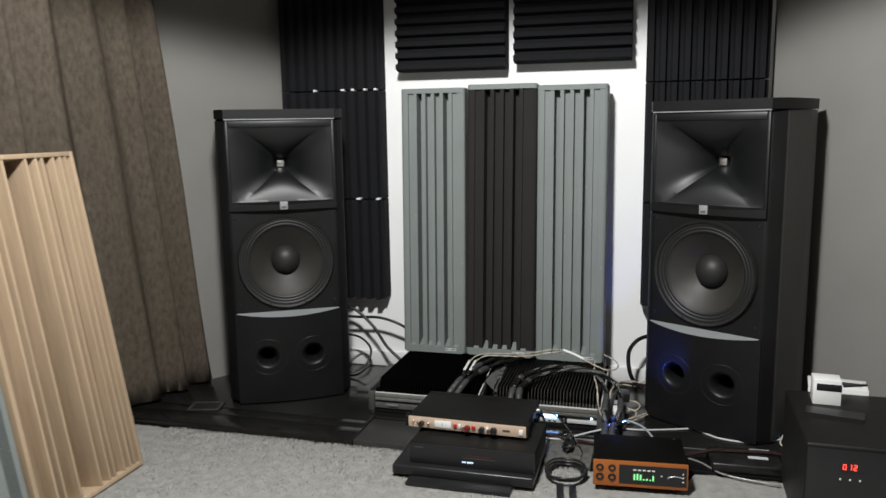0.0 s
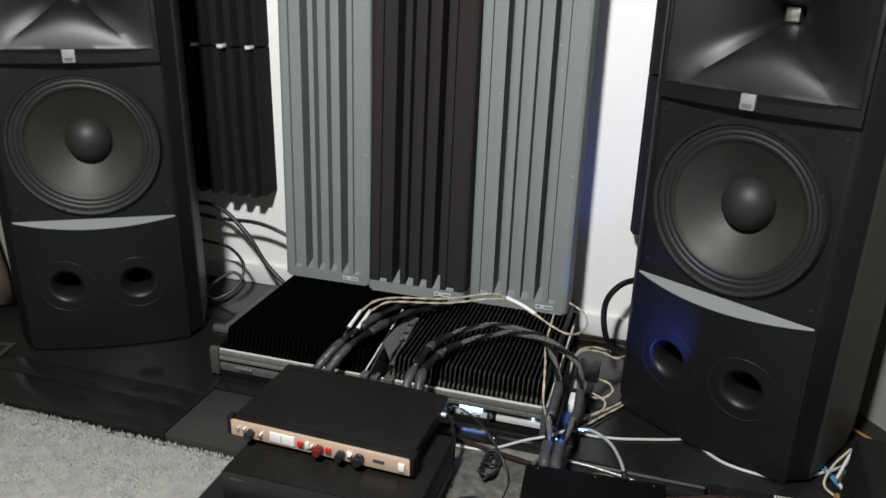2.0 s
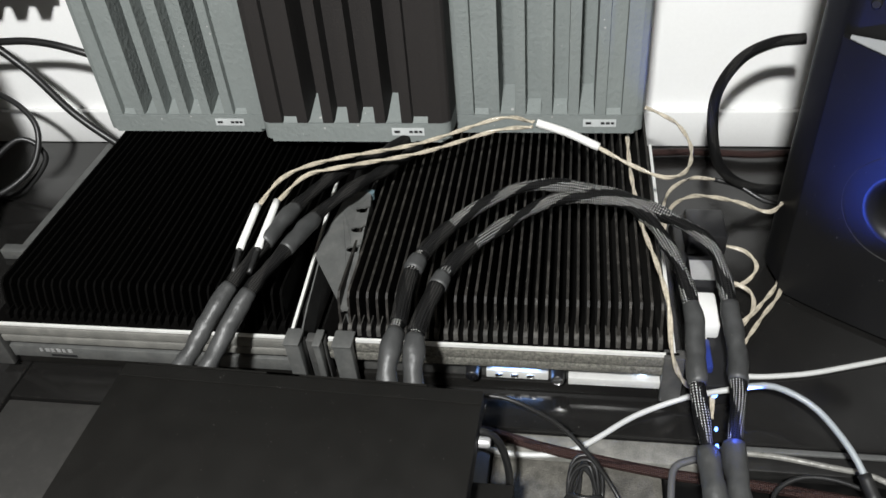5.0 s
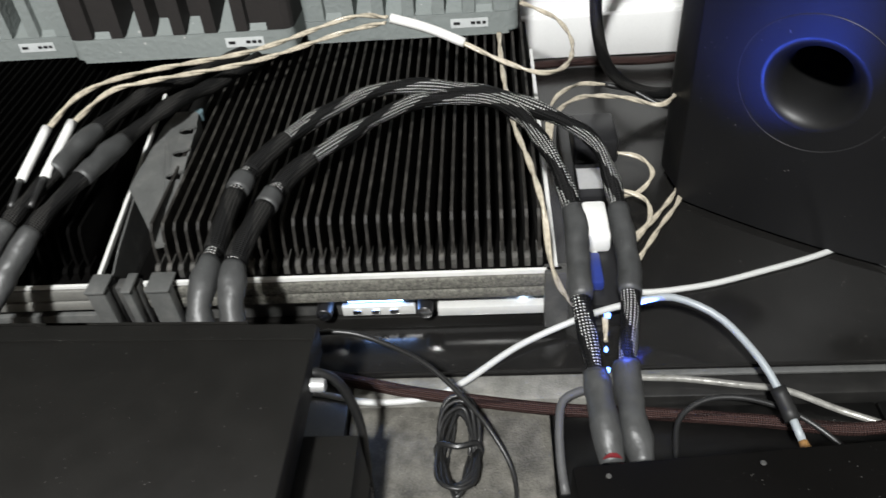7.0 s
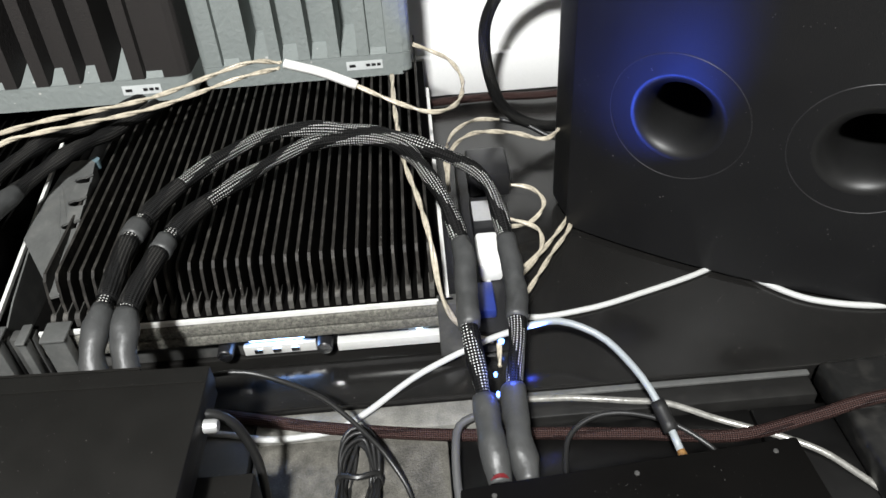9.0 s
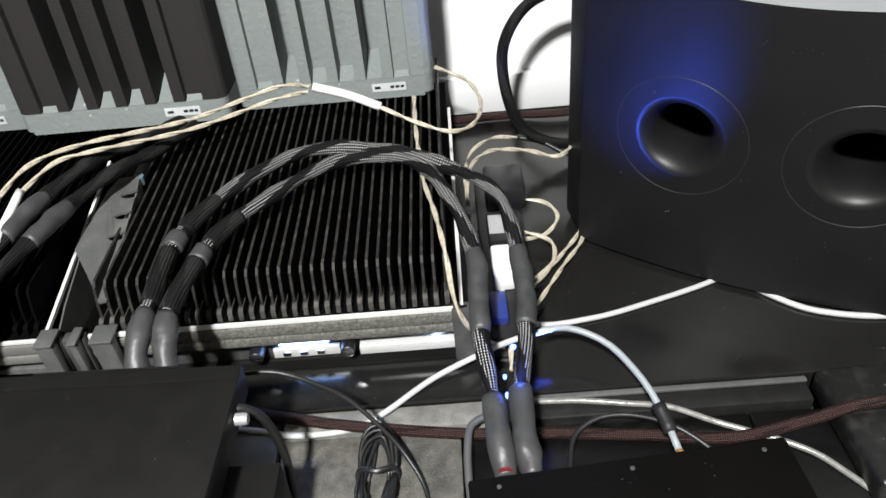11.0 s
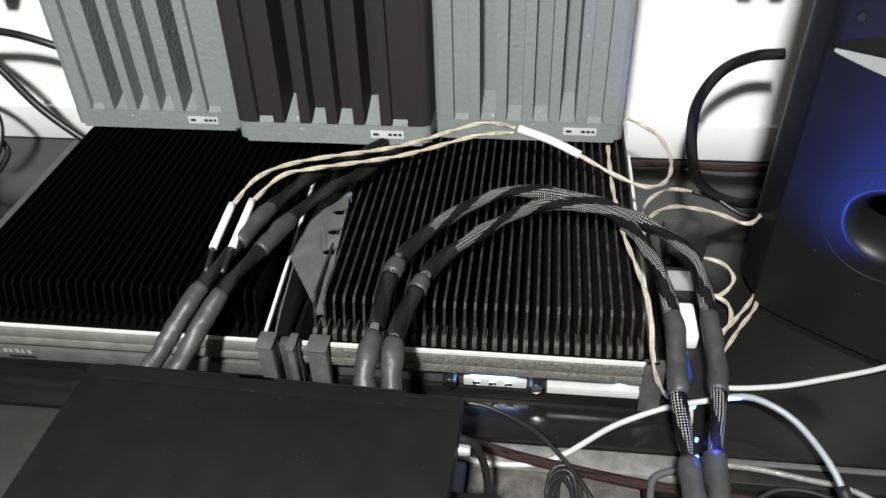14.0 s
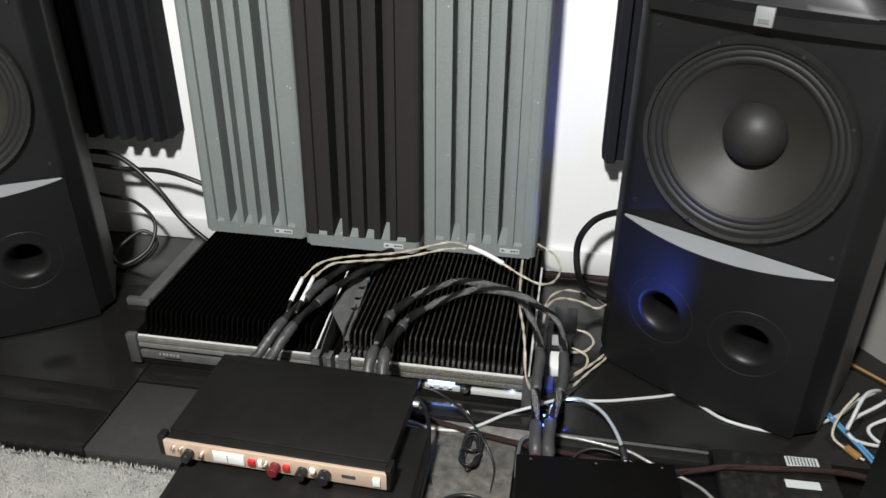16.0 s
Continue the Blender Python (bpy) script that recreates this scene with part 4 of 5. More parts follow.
# ---------------------------------------------------------------- curtain
def curtain():
    bm = bmesh.new()
    n, k = 260, 24
    rows = []
    for j in range(k + 1):
        z = PZ + 0.018 + (2.5 - PZ) * j / k
        f = j / k
        row = []
        for i in range(n + 1):
            s = i / n
            y = 1.3 + (3.085 - 0.26 * min(1, f * 1.35) - 1.3) * s
            base = -1.99 + (0.13 * max(0, s - 0.72) / 0.28 if s > 0.72 else 0) - 0.02 * f
            wave = math.sin(s * 60 + 2.0 * math.sin(s * 14) + 0.7 * f)
            fold = 0.052 * math.copysign(abs(wave) ** 0.7, wave) * (0.7 + 0.3 * math.sin(s * 19 + 2)) + 0.006 * math.sin(s * 97 + 3 * math.sin(3 * f))
            fold += 0.010 * noise.noise(Vector((s * 30, f * 3, 1)))
            row.append(bm.verts.new((base + fold, y, z + (0.012 * noise.noise(Vector((s * 14, 0, 5))) if j == 0 else 0))))
        rows.append(row)
    for a, b in zip(rows, rows[1:]):
        for i in range(n):
            bm.faces.new((a[i], a[i + 1], b[i + 1], b[i]))
    bmesh.ops.solidify(bm, geom=bm.faces[:], thickness=0.004)
    solo("curtain", bm, M_curtain, "brown woven floor-length curtain hanging in deep folds", "curtain", smooth=180)


curtain()

# ---------------------------------------------------------------- ceiling lamp
lampo = thing("ceiling_lamp", pose(LAMP[0], LAMP[1], H), "round ceiling lamp out of view above the room", "ceiling lamp")
part("housing", lathe([(0.2, 0.0), (0.2, 0.02), (0.19, 0.02), (0.17, 0.004), (0.17, 0.0)], 40, m=pose(0, 0, 0, -90)), M_trim, lampo)


# ---------------------------------------------------------------- cables
def stretch_of(line, f0, f1):
    """The part of a line between two shares of its length."""
    far = [0.0]
    for a, b in zip(line, line[1:]):
        far.append(far[-1] + (b - a).length)
    keep = [p for p, d in zip(line, far) if f0 * far[-1] - 1e-6 <= d <= f1 * far[-1] + 1e-6]
    return keep if len(keep) > 2 else line[:3]


def cable(name, pts, r, material, label, sections=(), group="", category="cable", seg=10):
    """A cable: one main run and fatter sleeves of other stuff over shares of its length."""
    line = spline(pts, 0.0045 if sections else 0.008)
    if not sections:
        return solo(name, tube(line, r, seg, raw=True), material, label, category, group, smooth=180)
    cb = thing(name, pose(0, 0, 0), label, category, group)
    part("core", tube(line, lambda u: r * (1 + 0.09 * math.sin(u * 47) + 0.05 * math.sin(u * 101 + 1)), seg + 6, raw=True, twist=0.09 if material is M_braid else 0.05), material, cb, smooth=180)
    for pname, f0, f1, r1, mt, bulge in sections:
        run = stretch_of(line, f0, f1)
        rad = (lambda u, r1=r1, b=bulge: r1 * (1 + b * math.sin(math.pi * min(1, max(0, u))) + 0.6 * b * math.sin(10 * u + 60 * r1 * 100) - 0.02 * (1 if u < 0.02 or u > 0.98 else 0)))
        part(pname, tube(run, rad, seg + 6, raw=True, lump=0.17 if mt is M_shrink else 0.1, twist=0.03), mt, cb, smooth=180)
    return cb


C1 = [(-0.350, 2.700, 0.19), (-0.352, 2.735, 0.222), (-0.348, 2.780, 0.234), (-0.341, 2.890, 0.240), (-0.285, 2.985, 0.246), (-0.202, 3.050, 0.247), (-0.095, 3.037, 0.245),
      (-0.032, 2.998, 0.243), (0.037, 2.975, 0.206), (0.057, 2.883, 0.160), (0.053, 2.789, 0.149), (0.038, 2.703, 0.140), (0.037, 2.655, 0.134), (0.040, 2.615, 0.122)]
C2 = [(-0.318, 2.700, 0.19), (-0.322, 2.735, 0.225), (-0.321, 2.786, 0.237), (-0.296, 2.885, 0.240), (-0.241, 2.961, 0.241), (-0.161, 3.030, 0.240), (-0.066, 3.014, 0.240),
      (-0.020, 2.926, 0.234), (0.002, 2.864, 0.196), (0.001, 2.773, 0.172), (0.008, 2.701, 0.143), (0.011, 2.655, 0.137), (0.014, 2.615, 0.124)]
SIGNAL = "thick black braided audio cable arching over the fins"
for pts, k in ((C1, 0.0), (C2, -0.005)):
    cb = cable("audio_cable", pts, 0.0088, M_braid, SIGNAL, (
        ("heat_shrink", 0.0, 0.088, 0.0116, M_shrink, 0.08), ("nylon_sleeve", 0.089, 0.172, 0.0108, M_braid_dark, 0.0),
        ("heat_shrink", 0.172 + k, 0.200 + k, 0.0117, M_shrink, 0.0), ("nylon_sleeve", 0.201, 0.265, 0.0106, M_braid_dark, 0.0),
        ("heat_shrink", 0.715 + k, 0.83, 0.0113, M_shrink, 0.10), ("heat_shrink", 0.905, 1.0, 0.0116, M_shrink, 0.12)), "braided audio cables")
    end = pts[-1]
    part("plug_ring", lathe([(0, -0.006), (0.0098, -0.006), (0.0098, 0.004), (0, 0.004)], 20, m=Matrix.Translation((end[0], end[1] + 0.006, end[2] + 0.002))), M_darkred if pts is C2 else M_plastic, cb, "coloured plug ring")

P1 = [(-0.640, 2.700, 0.165), (-0.616, 2.751, 0.190), (-0.596, 2.790, 0.216), (-0.577, 2.830, 0.237), (-0.553, 2.895, 0.250), (-0.528, 2.974, 0.256), (-0.490, 3.050, 0.258), (-0.450, 3.120, 0.243), (-0.410, 3.190, 0.233)]
P2 = [(-0.605, 2.700, 0.165), (-0.583, 2.755, 0.190), (-0.565, 2.800, 0.217), (-0.547, 2.840, 0.235), (-0.518, 2.908, 0.245), (-0.495, 2.985, 0.243), (-0.458, 3.035, 0.250), (-0.420, 3.100, 0.240), (-0.385, 3.170, 0.233)]
for pts in (P1, P2):
    cb = cable("speaker_plug_cable", pts, 0.0088, M_braid_dark, "thick black braided cable with grey heat-shrink running under the brown panel", (
        ("heat_shrink", 0.0, 0.295, 0.0104, M_shrink, 0.17), ("heat_shrink", 0.425, 0.575, 0.0106, M_shrink, 0.12)), "braided audio cables")
    end = pts[0]
    part("plug_ring", lathe([(0, -0.006), (0.0098, -0.006), (0.0098, 0.004), (0, 0.004)], 20, m=Matrix.Translation((end[0] + 0.017, end[1] + 0.037, end[2] + 0.018)) @ pose(0, 0, 0, 35)), M_darkred if pts is P1 else M_plastic, cb, "coloured plug ring")


def twisted(name, pts, label, r=0.0020, turns=34.0, off=0.0014, seg=8):
    """Two thin wires wound round one another."""
    line = spline(pts, 0.0035)
    bm = bmesh.new()
    far = 0.0
    for ph in (0.0, math.pi):
        run, far = [], 0.0
        for i, p in enumerate(line):
            if i:
                far += (p - line[i - 1]).length
            way = (line[min(i + 1, len(line) - 1)] - line[max(i - 1, 0)]).normalized()
            side = way.cross(Vector((0.1, 0.2, 0.97))).normalized()
            other = way.cross(side)
            a = far * turns * 2 + ph
            run.append(p + (side * math.cos(a) + other * math.sin(a)) * off)
        tube(run, r, seg, bm, raw=True)
    return solo(name, bm, M_tan, label, "cable", "tan twisted wires", smooth=180)


TAN = "thin tan and silver twisted speaker wire"
twisted("twisted_wire", [(-0.572, 2.955, 0.272), (-0.548, 3.01, 0.284), (-0.495, 3.056, 0.282), (-0.375, 3.124, 0.268), (-0.259, 3.180, 0.278), (-0.205, 3.150, 0.290)], TAN + " laid across the fins")
twisted("twisted_wire", [(-0.549, 2.968, 0.270), (-0.522, 3.02, 0.278), (-0.480, 3.046, 0.276), (-0.37, 3.108, 0.262), (-0.265, 3.160, 0.268), (-0.207, 3.143, 0.286)], TAN + " laid across the fins")
sleeve = cable("white_sleeve", [(-0.201, 3.150, 0.2885), (-0.155, 3.142, 0.276), (-0.110, 3.131, 0.259)], 0.0062, M_whiteplastic, "white shrink sleeve round the twisted wires", category="cable sleeve")
twisted("twisted_wire", [(-0.114, 3.132, 0.26), (-0.06, 3.110, 0.241), (-0.015, 3.100, 0.229), (0.018, 3.13, 0.222), (0.031, 3.196, 0.218), (0.018, 3.25, 0.223), (-0.006, 3.275, 0.228), (-0.035, 3.28, 0.24)], TAN + " curling behind the grey panel")
twisted("twisted_wire", [(-0.066, 3.19, 0.24), (-0.064, 3.11, 0.232), (-0.055, 2.99, 0.232), (-0.041, 2.91, 0.232), (-0.031, 2.842, 0.226), (-0.024, 2.812, 0.175), (-0.004, 2.815, 0.12), (0.03, 2.83, 0.08)], TAN + " running down over the amplifier")
for a, b, c in (((-0.572, 2.957, 0.2735), (-0.577, 2.884, 0.256), (-0.573, 2.845, 0.25)), ((-0.549, 2.97, 0.2715), (-0.553, 2.888, 0.255), (-0.552, 2.845, 0.25))):
    fr = thing("wire_end", pose(0, 0, 0), "white sleeved wire end with a thin black tail", "cable", "tan twisted wires")
    part("white_tube", tube([a, tuple((p + q) / 2 for p, q in zip(a, b)), b], 0.0052, 10), M_whiteplastic, fr, smooth=180)
    part("black_tail", tube([b, tuple((p + q) / 2 for p, q in zip(b, c)), c], 0.0036, 8), M_cable_black, fr, "black tail", smooth=180)
twisted("twisted_wire", [(-0.0, 3.15, 0.075), (0.0, 3.19, 0.1), (0.014, 3.228, 0.115), (0.05, 3.262, 0.115), (0.09, 3.27, 0.108)], TAN + " looping up from the board")
cable("black_tail", [(0.09, 3.27, 0.108), (0.13, 3.262, 0.10), (0.175, 3.24, 0.085), (0.26, 3.24, 0.07)], 0.0042, M_cable_black, "black sheathed tail of a tan wire")
twisted("twisted_wire", [(-0.0, 3.14, 0.07), (0.006, 3.165, 0.12), (0.036, 3.150, 0.160), (0.085, 3.105, 0.186), (0.128, 3.070, 0.194), (0.168, 3.13, 0.18), (0.19, 3.2, 0.1)], TAN + " leading behind the loudspeaker")
twisted("twisted_wire", [(0.05, 3.10, 0.105), (0.082, 3.106, 0.1), (0.115, 3.095, 0.098), (0.128, 3.069, 0.09), (0.104, 3.042, 0.08), (0.06, 3.03, 0.085)], TAN + " looped beside the strip")
twisted("twisted_wire", [(0.045, 3.035, 0.098), (0.082, 3.038, 0.09), (0.113, 3.020, 0.084), (0.110, 2.985, 0.078), (0.082, 2.958, 0.074), (0.048, 2.938, 0.072)], TAN + " looped beside the strip")
twisted("twisted_wire", [(0.165, 3.07, 0.07), (0.148, 3.038, 0.072), (0.114, 2.989, 0.074), (0.072, 2.926, 0.08), (0.043, 2.862, 0.085), (0.035, 2.80, 0.07)], TAN + " coming out under the loudspeaker")
twisted("twisted_wire", [(0.172, 3.08, 0.068), (0.156, 3.032, 0.07), (0.126, 2.985, 0.072), (0.092, 2.928, 0.074), (0.062, 2.878, 0.075), (0.042, 2.84, 0.07)], TAN + " coming out under the loudspeaker")

cable("white_cable", [(-0.34, 2.76, 0.06), (-0.271, 2.748, 0.0565), (-0.218, 2.737, 0.0555), (-0.156, 2.741, 0.0555), (-0.118, 2.756, 0.062), (-0.061, 2.797, 0.068), (-0.002, 2.82, 0.08), (0.034, 2.811, 0.108), (0.07, 2.809, 0.122)], 0.0037, M_cable_white, "white round cable lying before the amplifier")
ant = thing("grey_lead", pose(0, 0, 0), "blue-grey lead with a black collar and orange tip", "cable")
GL = [(0.064, 2.809, 0.121), (0.09, 2.813, 0.123), (0.116, 2.811, 0.118), (0.150, 2.790, 0.110), (0.178, 2.744, 0.099), (0.193, 2.706, 0.083), (0.200, 2.668, 0.074)]
part("lead", tube(GL, 0.004, 10), M_cable_grey, ant, smooth=180)
part("collar", tube([(0.1885, 2.719, 0.0885), (0.193, 2.705, 0.0825), (0.1965, 2.688, 0.078)], 0.0078, 12), M_rubber, ant, "black rubber collar", smooth=180)
part("tip", tube([(0.200, 2.668, 0.074), (0.2015, 2.660, 0.072), (0.203, 2.651, 0.070)], lambda u: 0.0042 + 0.0018 * u, 10), M_tip, ant, "orange plastic tip", smooth=180)
cable("white_cable", [(0.03, 2.945, 0.105), (0.034, 2.92, 0.098), (0.04, 2.895, 0.084), (0.075, 2.878, 0.066), (0.144, 2.883, 0.0645), (0.214, 2.901, 0.0645), (0.327, 2.942, 0.0645), (0.40, 3.0, 0.0645)], 0.0037, M_cable_white, "white round cable running under the loudspeaker")
cable("white_cable", [(0.30, 3.01, 0.0645), (0.332, 2.949, 0.0645), (0.359, 2.922, 0.0645), (0.428, 2.865, 0.0645), (0.546, 2.852, 0.0645), (0.67, 2.925, 0.0645), (0.735, 2.985, 0.075), (0.755, 2.96, 0.12), (0.70, 2.90, 0.15), (0.66, 2.84, 0.1)], 0.004, M_cable_white, "white round cable looping round the loudspeaker foot")
cable("silver_cable", [(0.02, 2.76, 0.066), (0.064, 2.757, 0.0615), (0.11, 2.755, 0.0600), (0.167, 2.746, 0.0590), (0.21, 2.740, 0.056), (0.262, 2.722, 0.0445), (0.315, 2.696, 0.0445), (0.352, 2.672, 0.0445), (0.378, 2.640, 0.0445), (0.41, 2.598, 0.0455), (0.46, 2.574, 0.0455), (0.53, 2.557, 0.0455), (0.60, 2.545, 0.0455)], 0.0036, M_cable_clear, "clear silver cable trailing over the board edge")
cable("power_cable", [(-0.40, 2.80, 0.063), (-0.29, 2.775, 0.0605), (-0.22, 2.757, 0.0605), (-0.156, 2.742, 0.060), (-0.032, 2.724, 0.0555), (0.064, 2.722, 0.0475), (0.176, 2.710, 0.0475), (0.27, 2.695, 0.052), (0.35, 2.697, 0.072), (0.40, 2.702, 0.0835), (0.483, 2.713, 0.083), (0.58, 2.725, 0.083), (0.66, 2.737, 0.07), (0.74, 2.742, 0.05), (0.82, 2.74, 0.048)], 0.0068, M_braid_brown, "brown braided power cable on the lower board")
cable("grey_strap", [(-0.022, 2.63, 0.05), (-0.024, 2.661, 0.056), (-0.023, 2.695, 0.066), (-0.017, 2.723, 0.070), (0.005, 2.734, 0.072), (0.03, 2.743, 0.068)], 0.0045, M_cable_greyblack, "dull grey flat cable loop")
cable("black_cable", [(-0.2475, 2.66, 0.2), (-0.236, 2.662, 0.199), (-0.22, 2.665, 0.178), (-0.21, 2.662, 0.13), (-0.21, 2.655, 0.08), (-0.207, 2.63, 0.05), (-0.19, 2.58, 0.045)], 0.0046, M_cable_black, "black cable hanging from the preamplifier side")
cable("black_cable", [(-0.30, 2.76, 0.13), (-0.253, 2.735, 0.168), (-0.222, 2.733, 0.17), (-0.189, 2.729, 0.158), (-0.152, 2.726, 0.13), (-0.119, 2.71, 0.1), (-0.091, 2.689, 0.07), (-0.069, 2.649, 0.049), (-0.07, 2.58, 0.046)], 0.0026, M_cable_black, "thin black cable sweeping down to the board")
cable("black_cable", [(0.08, 2.62, 0.06), (0.088, 2.68, 0.058), (0.099, 2.709, 0.06), (0.128, 2.724, 0.066), (0.168, 2.723, 0.066), (0.212, 2.708, 0.058), (0.249, 2.674, 0.048), (0.275, 2.62, 0.046)], 0.003, M_cable_black, "thin black cable arching behind the converter")
coil = thing("cable_coil", pose(-0.123, 2.675, PZ - 0.02), "bundled coil of thin black cable tied in the middle", "cable")
for k in range(6):
    sx, sy = 0.010 + 0.0026 * k, 0.045 + 0.004 * (k % 3)
    ring = [(sx * math.cos(a) + 0.003 * math.sin(3 * a + k), sy * math.sin(a), 0.006 + 0.005 * k * 0.6 + 0.012 * abs(math.sin(a)) + 0.003 * math.sin(2 * a + k)) for a in np.linspace(0, 2 * math.pi, 15)]
    part("loop", tube(ring, 0.0024, 7), M_cable_black, coil, smooth=180)
part("tie", tube([(0.022 * math.cos(a), 0.004 * math.sin(3 * a), 0.016 + 0.014 * math.sin(a)) for a in np.linspace(0, 2 * math.pi, 13)], 0.003, 7), M_cable_black, coil)
cable("cable_ring", [(-0.108 + (0.055 + 0.001 * a) * math.cos(a), 2.468 + (0.072 + 0.0012 * a) * math.sin(a), 0.046 + 0.0012 * a + 0.003 * math.sin(3 * a)) for a in np.linspace(0, 6 * math.pi, 46)], 0.004, M_cable_black, "black cable coiled in rings on the carpet")
solo("cable_strap", box(-0.012, 0.012, -0.06, 0.06, 0, 0.003, 0.001), M_plastic, "flat black cable strap lying on the carpet", "strap", group="flat straps", m=pose(-0.112, 2.335, CZ, 0, 0, 8))
solo("cable_strap", box(-0.012, 0.012, -0.06, 0.06, 0, 0.003, 0.001), M_plastic, "flat black cable strap lying on the carpet", "strap", group="flat straps", m=pose(-0.070, 2.335, CZ, 0, 0, 8))

WALLC = "thick black cable against the white wall"
cable("black_cable", [(-1.40, 3.36, 0.36), (-1.324, 3.34, 0.386), (-1.239, 3.34, 0.371), (-1.144, 3.33, 0.294), (-1.076, 3.32, 0.204), (-1.0, 3.31, 0.14), (-0.96, 3.32, 0.1)], 0.0074, M_cable_black, WALLC)
cable("black_cable", [(-1.40, 3.35, 0.34), (-1.329, 3.34, 0.343), (-1.244, 3.35, 0.333), (-1.12, 3.35, 0.335), (-1.022, 3.35, 0.31), (-0.95, 3.37, 0.26)], 0.0068, M_cable_black, WALLC)
cable("black_cable", [(-1.40, 3.35, 0.26), (-1.321, 3.34, 0.247), (-1.218, 3.33, 0.237), (-1.15, 3.3, 0.19), (-1.155, 3.25, 0.13), (-1.212, 3.2, 0.10), (-1.25, 3.22, 0.12), (-1.185, 3.28, 0.17), (-1.144, 3.28, 0.13), (-1.2, 3.24, 0.075), (-1.28, 3.25, 0.07)], 0.0055, M_cable_black, "thin black cable looped on the floor behind the loudspeaker")
cable("black_cable", [(0.20, 3.33, 0.33), (0.154, 3.33, 0.324), (0.105, 3.31, 0.306), (0.072, 3.28, 0.26), (0.075, 3.26, 0.19), (0.10, 3.26, 0.13), (0.16, 3.27, 0.09), (0.26, 3.3, 0.075)], 0.0088, M_braid_dark, "black braided cable bowing out behind the loudspeaker")
cable("black_cable", [(-0.02, 3.41, 0.068), (0.09, 3.415, 0.068), (0.18, 3.405, 0.07), (0.32, 3.42, 0.07)], 0.007, M_braid_brown, "dark braided cable along the skirting")

# ---------------------------------------------------------------- power strip beside the amplifier
strip = thing("power_strip", pose(0.012, 2.83, PZ), "black power strip packed with plugs beside the amplifier", "power strip")
part("body", box(0, 0.056, 0, 0.36, 0.0, 0.036, 0.004), M_plastic, strip)
part("black_plug", box(0.014, 0.072, 0.255, 0.325, 0.0362, 0.074, 0.005), M_plastic, strip)
part("black_plug", box(0.012, 0.062, 0.165, 0.235, 0.0362, 0.055, 0.005), M_plastic, strip)
part("sticker", box(0.014, 0.046, 0.18, 0.222, 0.0552, 0.0558), M_steel, strip, "silver sticker")
part("white_plug", box(0.012, 0.041, 0.082, 0.147, 0.0362, 0.064, 0.005), M_whiteplastic, strip, "white plug")
part("blue_tape", box(0.004, 0.026, 0.02, 0.07, 0.0362, 0.05, 0.003), M_bluetape, strip, "blue tape")
for x, y, z, size in ((0.0115, -0.094, 0.072, 0.0020), (0.0125, -0.108, 0.058, 0.0022)):
    part("led", lathe([(0, -size * 1.6), (size * 0.8, -size), (size, 0), (size * 0.8, size), (0, size * 1.6)], 12, m=Matrix.Translation((x, y, z)) @ pose(0, 0, 0, 60)), M_led, strip, "blue pilot light")
part("led", lathe([(0, -0.004), (0.003, -0.003), (0.004, 0)], 10, m=Matrix.Translation((0.028, -0.0005, 0.02))), M_led, strip, "blue pilot light")

# ---------------------------------------------------------------- rack bracket between the amplifiers
brk = thing("rack_bracket", pose(0, 0, 0), "dark grey sheet-metal rack bracket with scalloped cable slots", "bracket")
edge = [(-0.470, 3.060), (-0.448, 3.062), (-0.440, 3.054)]
for y in (3.022, 2.986, 2.951):
    edge += [(-0.437, y + 0.010)] + [(-0.4475 - 0.0095 * math.cos(q), y + 0.0055 * math.sin(q)) for q in np.linspace(1.9, -1.5, 6)] + [(-0.437, y - 0.004)]
edge += [(-0.435, 2.90), (-0.432, 2.848), (-0.441, 2.846), (-0.449, 2.862), (-0.502, 2.945), (-0.501, 2.968), (-0.484, 3.045)]
bm = prism(edge, 0.0, 0.003)
for v in bm.verts:
    v.co.z += 0.186 + 0.034 * max(0, min(1, (v.co.y - 2.88) / 0.16)) * max(0.3, min(1, (v.co.x + 0.52) / 0.05))
part("plate", bm, M_bracket, brk, smooth=0)
part("flange", prism([(2.86, 0.152), (3.05, 0.152), (3.05, 0.2195), (2.89, 0.187), (2.86, 0.187)], -0.4415, -0.439, None, "x"), M_bracket, brk, smooth=0)
part("side_arm", prism([(2.83, 0.10), (2.96, 0.152), (2.96, 0.186), (2.87, 0.165), (2.83, 0.15)], -0.5005, -0.4985, None, "x"), M_bracket, brk, smooth=0)
part("stud", lathe([(0, -0.012), (0.006, -0.012), (0.007, 0), (0, 0)], 16, m=Matrix.Translation((-0.444, 3.062, 0.222)) @ pose(0, 0, 0, 90)), M_teal, brk, "teal plastic stud")
# bar beside the amplifier, small power bricks and the tangle near the conditioner
bar = thing("metal_bar", pose(0, 0, PZ), "dull grey metal bar on the platform beside the amplifier", "bar")
part("rail", box(-1.104, -1.066, 3.085, 3.435, 0.0, 0.016, 0.002), M_bracket, bar)
part("end_lip", box(-1.132, -1.066, 3.064, 3.0835, 0.0, 0.02, 0.002), M_bracket, bar)
socket = thing("floor_socket", pose(-1.70, 2.722, PZ, 0, 0, 13), "flush black floor socket with a raised rim near the curtain", "floor socket")
for x0, x1, y0, y1 in ((-0.07, 0.07, -0.05, -0.038), (-0.07, 0.07, 0.038, 0.05), (-0.07, -0.056, -0.0375, 0.0375), (0.056, 0.07, -0.0375, 0.0375)):
    part("rim", box(x0, x1, y0, y1, 0, 0.006, 0.0015), M_ledge, socket)
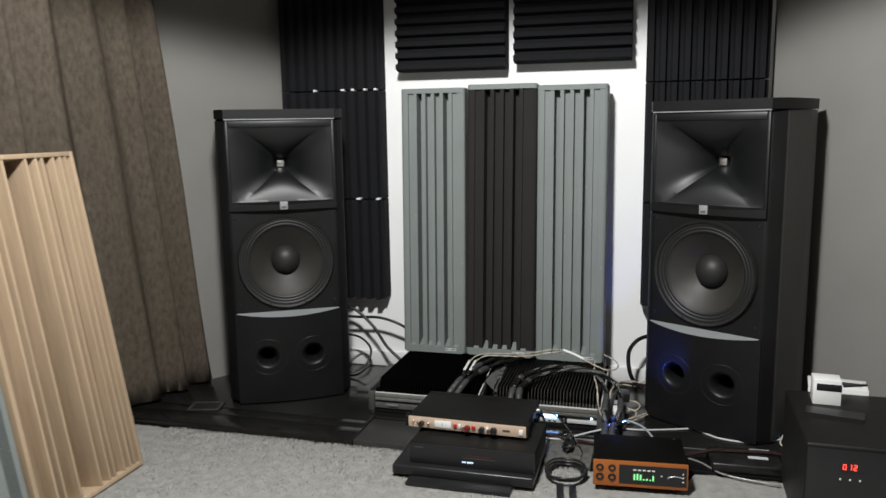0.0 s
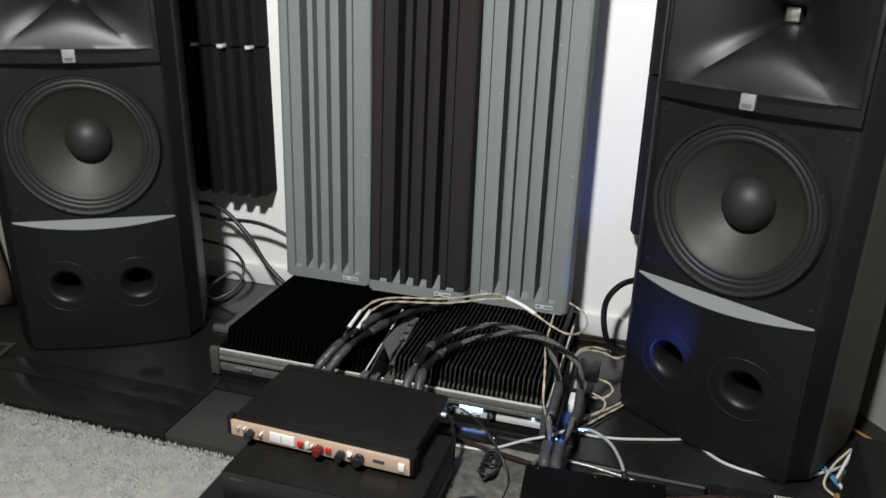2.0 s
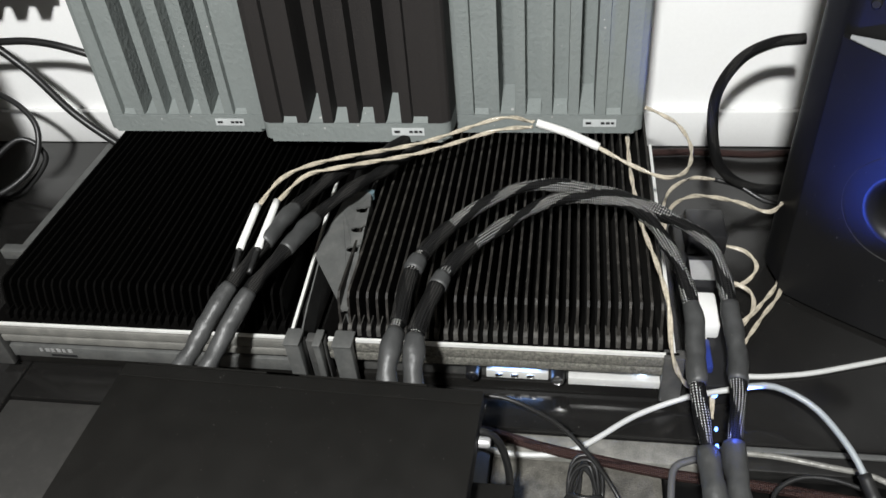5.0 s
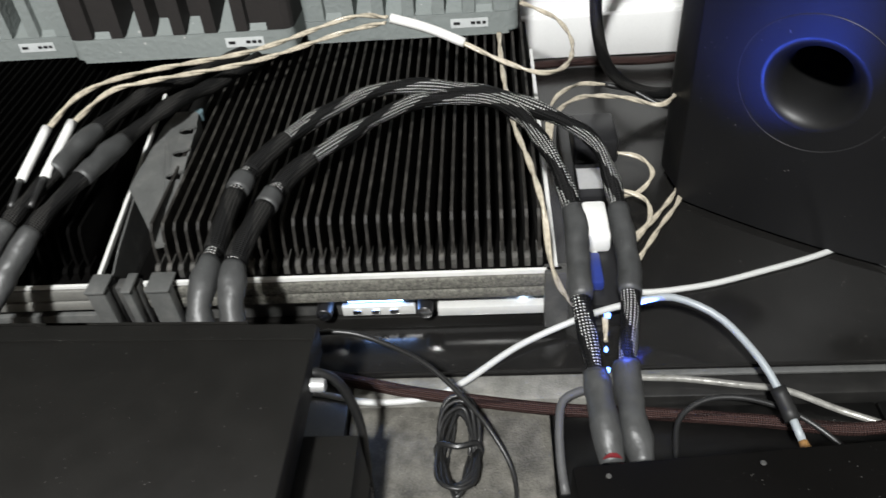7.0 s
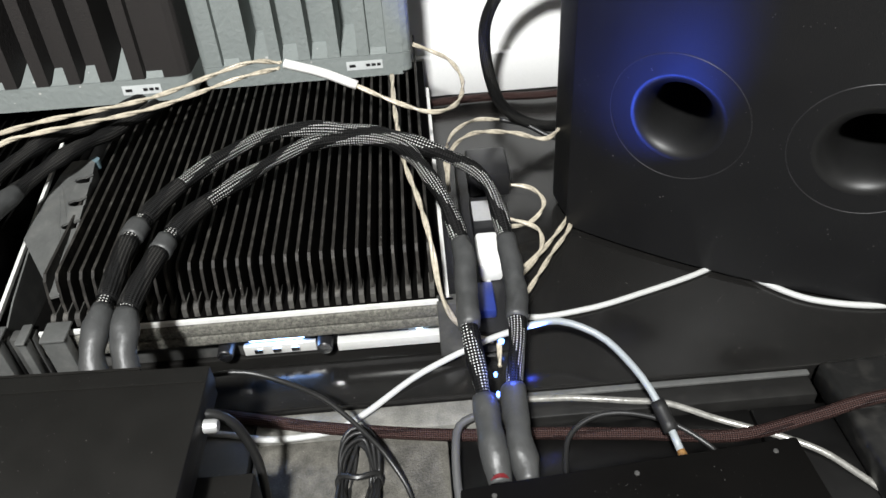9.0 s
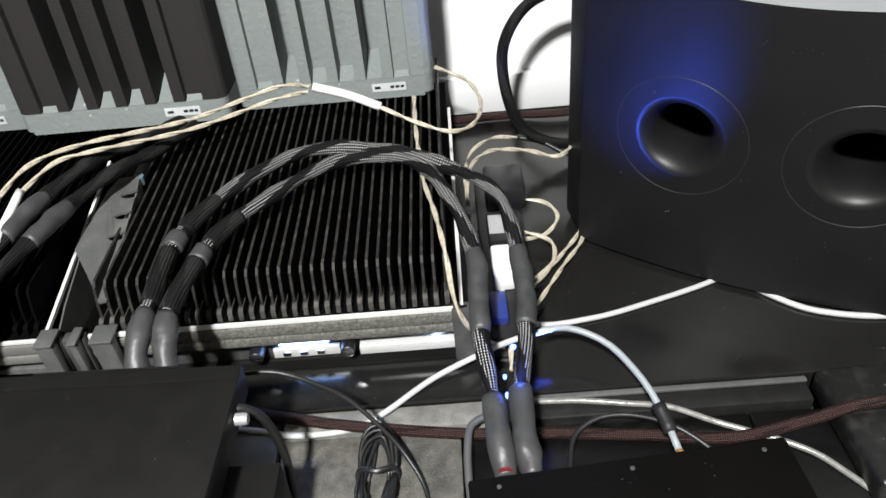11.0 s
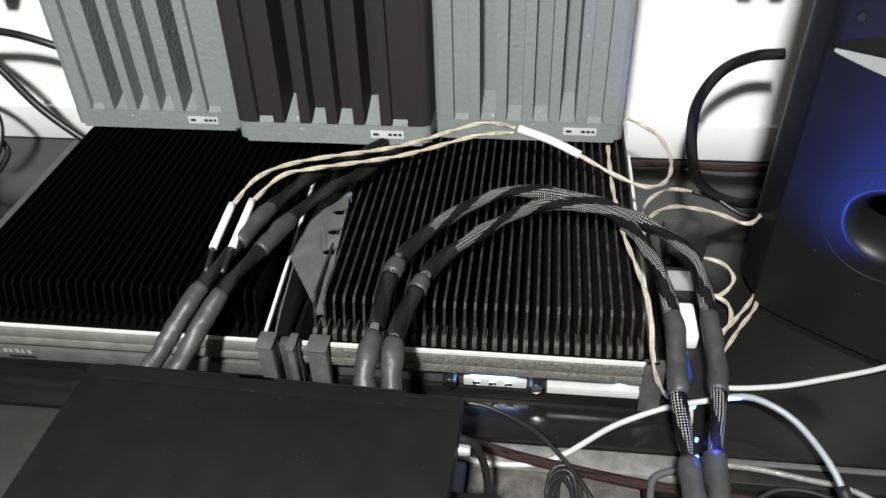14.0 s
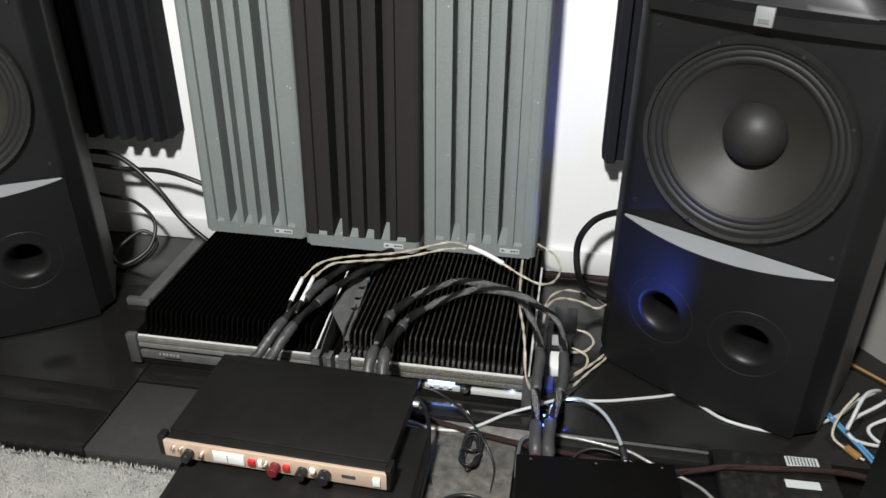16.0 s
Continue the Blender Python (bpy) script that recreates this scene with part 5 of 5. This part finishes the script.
part("lid", box(-0.0555, 0.0555, -0.0375, 0.0375, 0, 0.002), M_darkedge, socket)
brick = thing("power_brick", pose(0.385, 2.608, PZ - 0.02, 0, 0, 2), "dusty black power brick with pale ratings labels", "power adapter")
part("body", box(0.0, 0.235, 0, 0.158, 0, 0.036, 0.008, 3), M_brick, brick)
part("ridge", box(0.012, 0.223, 0.088, 0.092, 0.0355, 0.0372, 0.001), M_brick, brick)
lab = part("label", box(0.143, 0.208, 0.122, 0.15, 0.0358, 0.0366), M_sticker, brick, "pale printed ratings label")
for i in range(9):
    part("print_bar", box(0.147 + i * 0.0066, 0.1498 + i * 0.0066, 0.126, 0.148, 0.0365, 0.0371), M_amp, lab)
part("label", box(0.128, 0.195, 0.062, 0.083, 0.0358, 0.0366), M_sticker, brick, "pale printed ratings label")
cable("blue_cable", [(0.61, 3.02, 0.09), (0.63, 2.95, 0.07), (0.665, 2.88, 0.068), (0.70, 2.80, 0.066), (0.73, 2.72, 0.055)], 0.0032, M_blue, "thin blue cable beside the loudspeaker foot")
cable("blue_cable", [(0.62, 3.02, 0.085), (0.645, 2.95, 0.067), (0.68, 2.87, 0.066), (0.715, 2.79, 0.064), (0.75, 2.70, 0.05)], 0.0032, M_blue, "thin blue cable beside the loudspeaker foot")
cable("white_cable", [(0.80, 2.95, 0.14), (0.74, 2.91, 0.12), (0.68, 2.88, 0.09), (0.68, 2.85, 0.07), (0.74, 2.84, 0.066), (0.85, 2.86, 0.066)], 0.004, M_cable_white, "white round cable in a loose tangle")
cable("white_cable", [(0.86, 2.93, 0.16), (0.78, 2.90, 0.11), (0.72, 2.88, 0.075), (0.76, 2.83, 0.066), (0.86, 2.80, 0.066)], 0.004, M_cable_white, "white round cable in a loose tangle")
cable("brown_cable", [(0.70, 2.93, 0.13), (0.66, 2.89, 0.1), (0.64, 2.85, 0.072), (0.66, 2.82, 0.066), (0.69, 2.79, 0.066)], 0.003, M_tan, "thin tan cable with an orange connector")
solo("orange_connector", box(-0.018, 0.018, -0.007, 0.007, 0, 0.011, 0.003), M_tip, "small orange wire connector on the platform", "connector", m=pose(0.672, 2.81, PZ + 0.0005, 0, 0, -55))
cable("black_tape", [(0.540, 2.8525, 0.0648), (0.566, 2.8625, 0.0648), (0.594, 2.8785, 0.0648)], 0.0052, M_cable_black, "black tape wound round the white cable", category="cable tape")
cable("orange_cable", [(0.74, 3.14, 0.066), (0.80, 3.08, 0.066), (0.87, 3.01, 0.066), (0.95, 2.93, 0.066)], 0.0035, M_tip, "thin orange cable along the foot of the slanted wall")
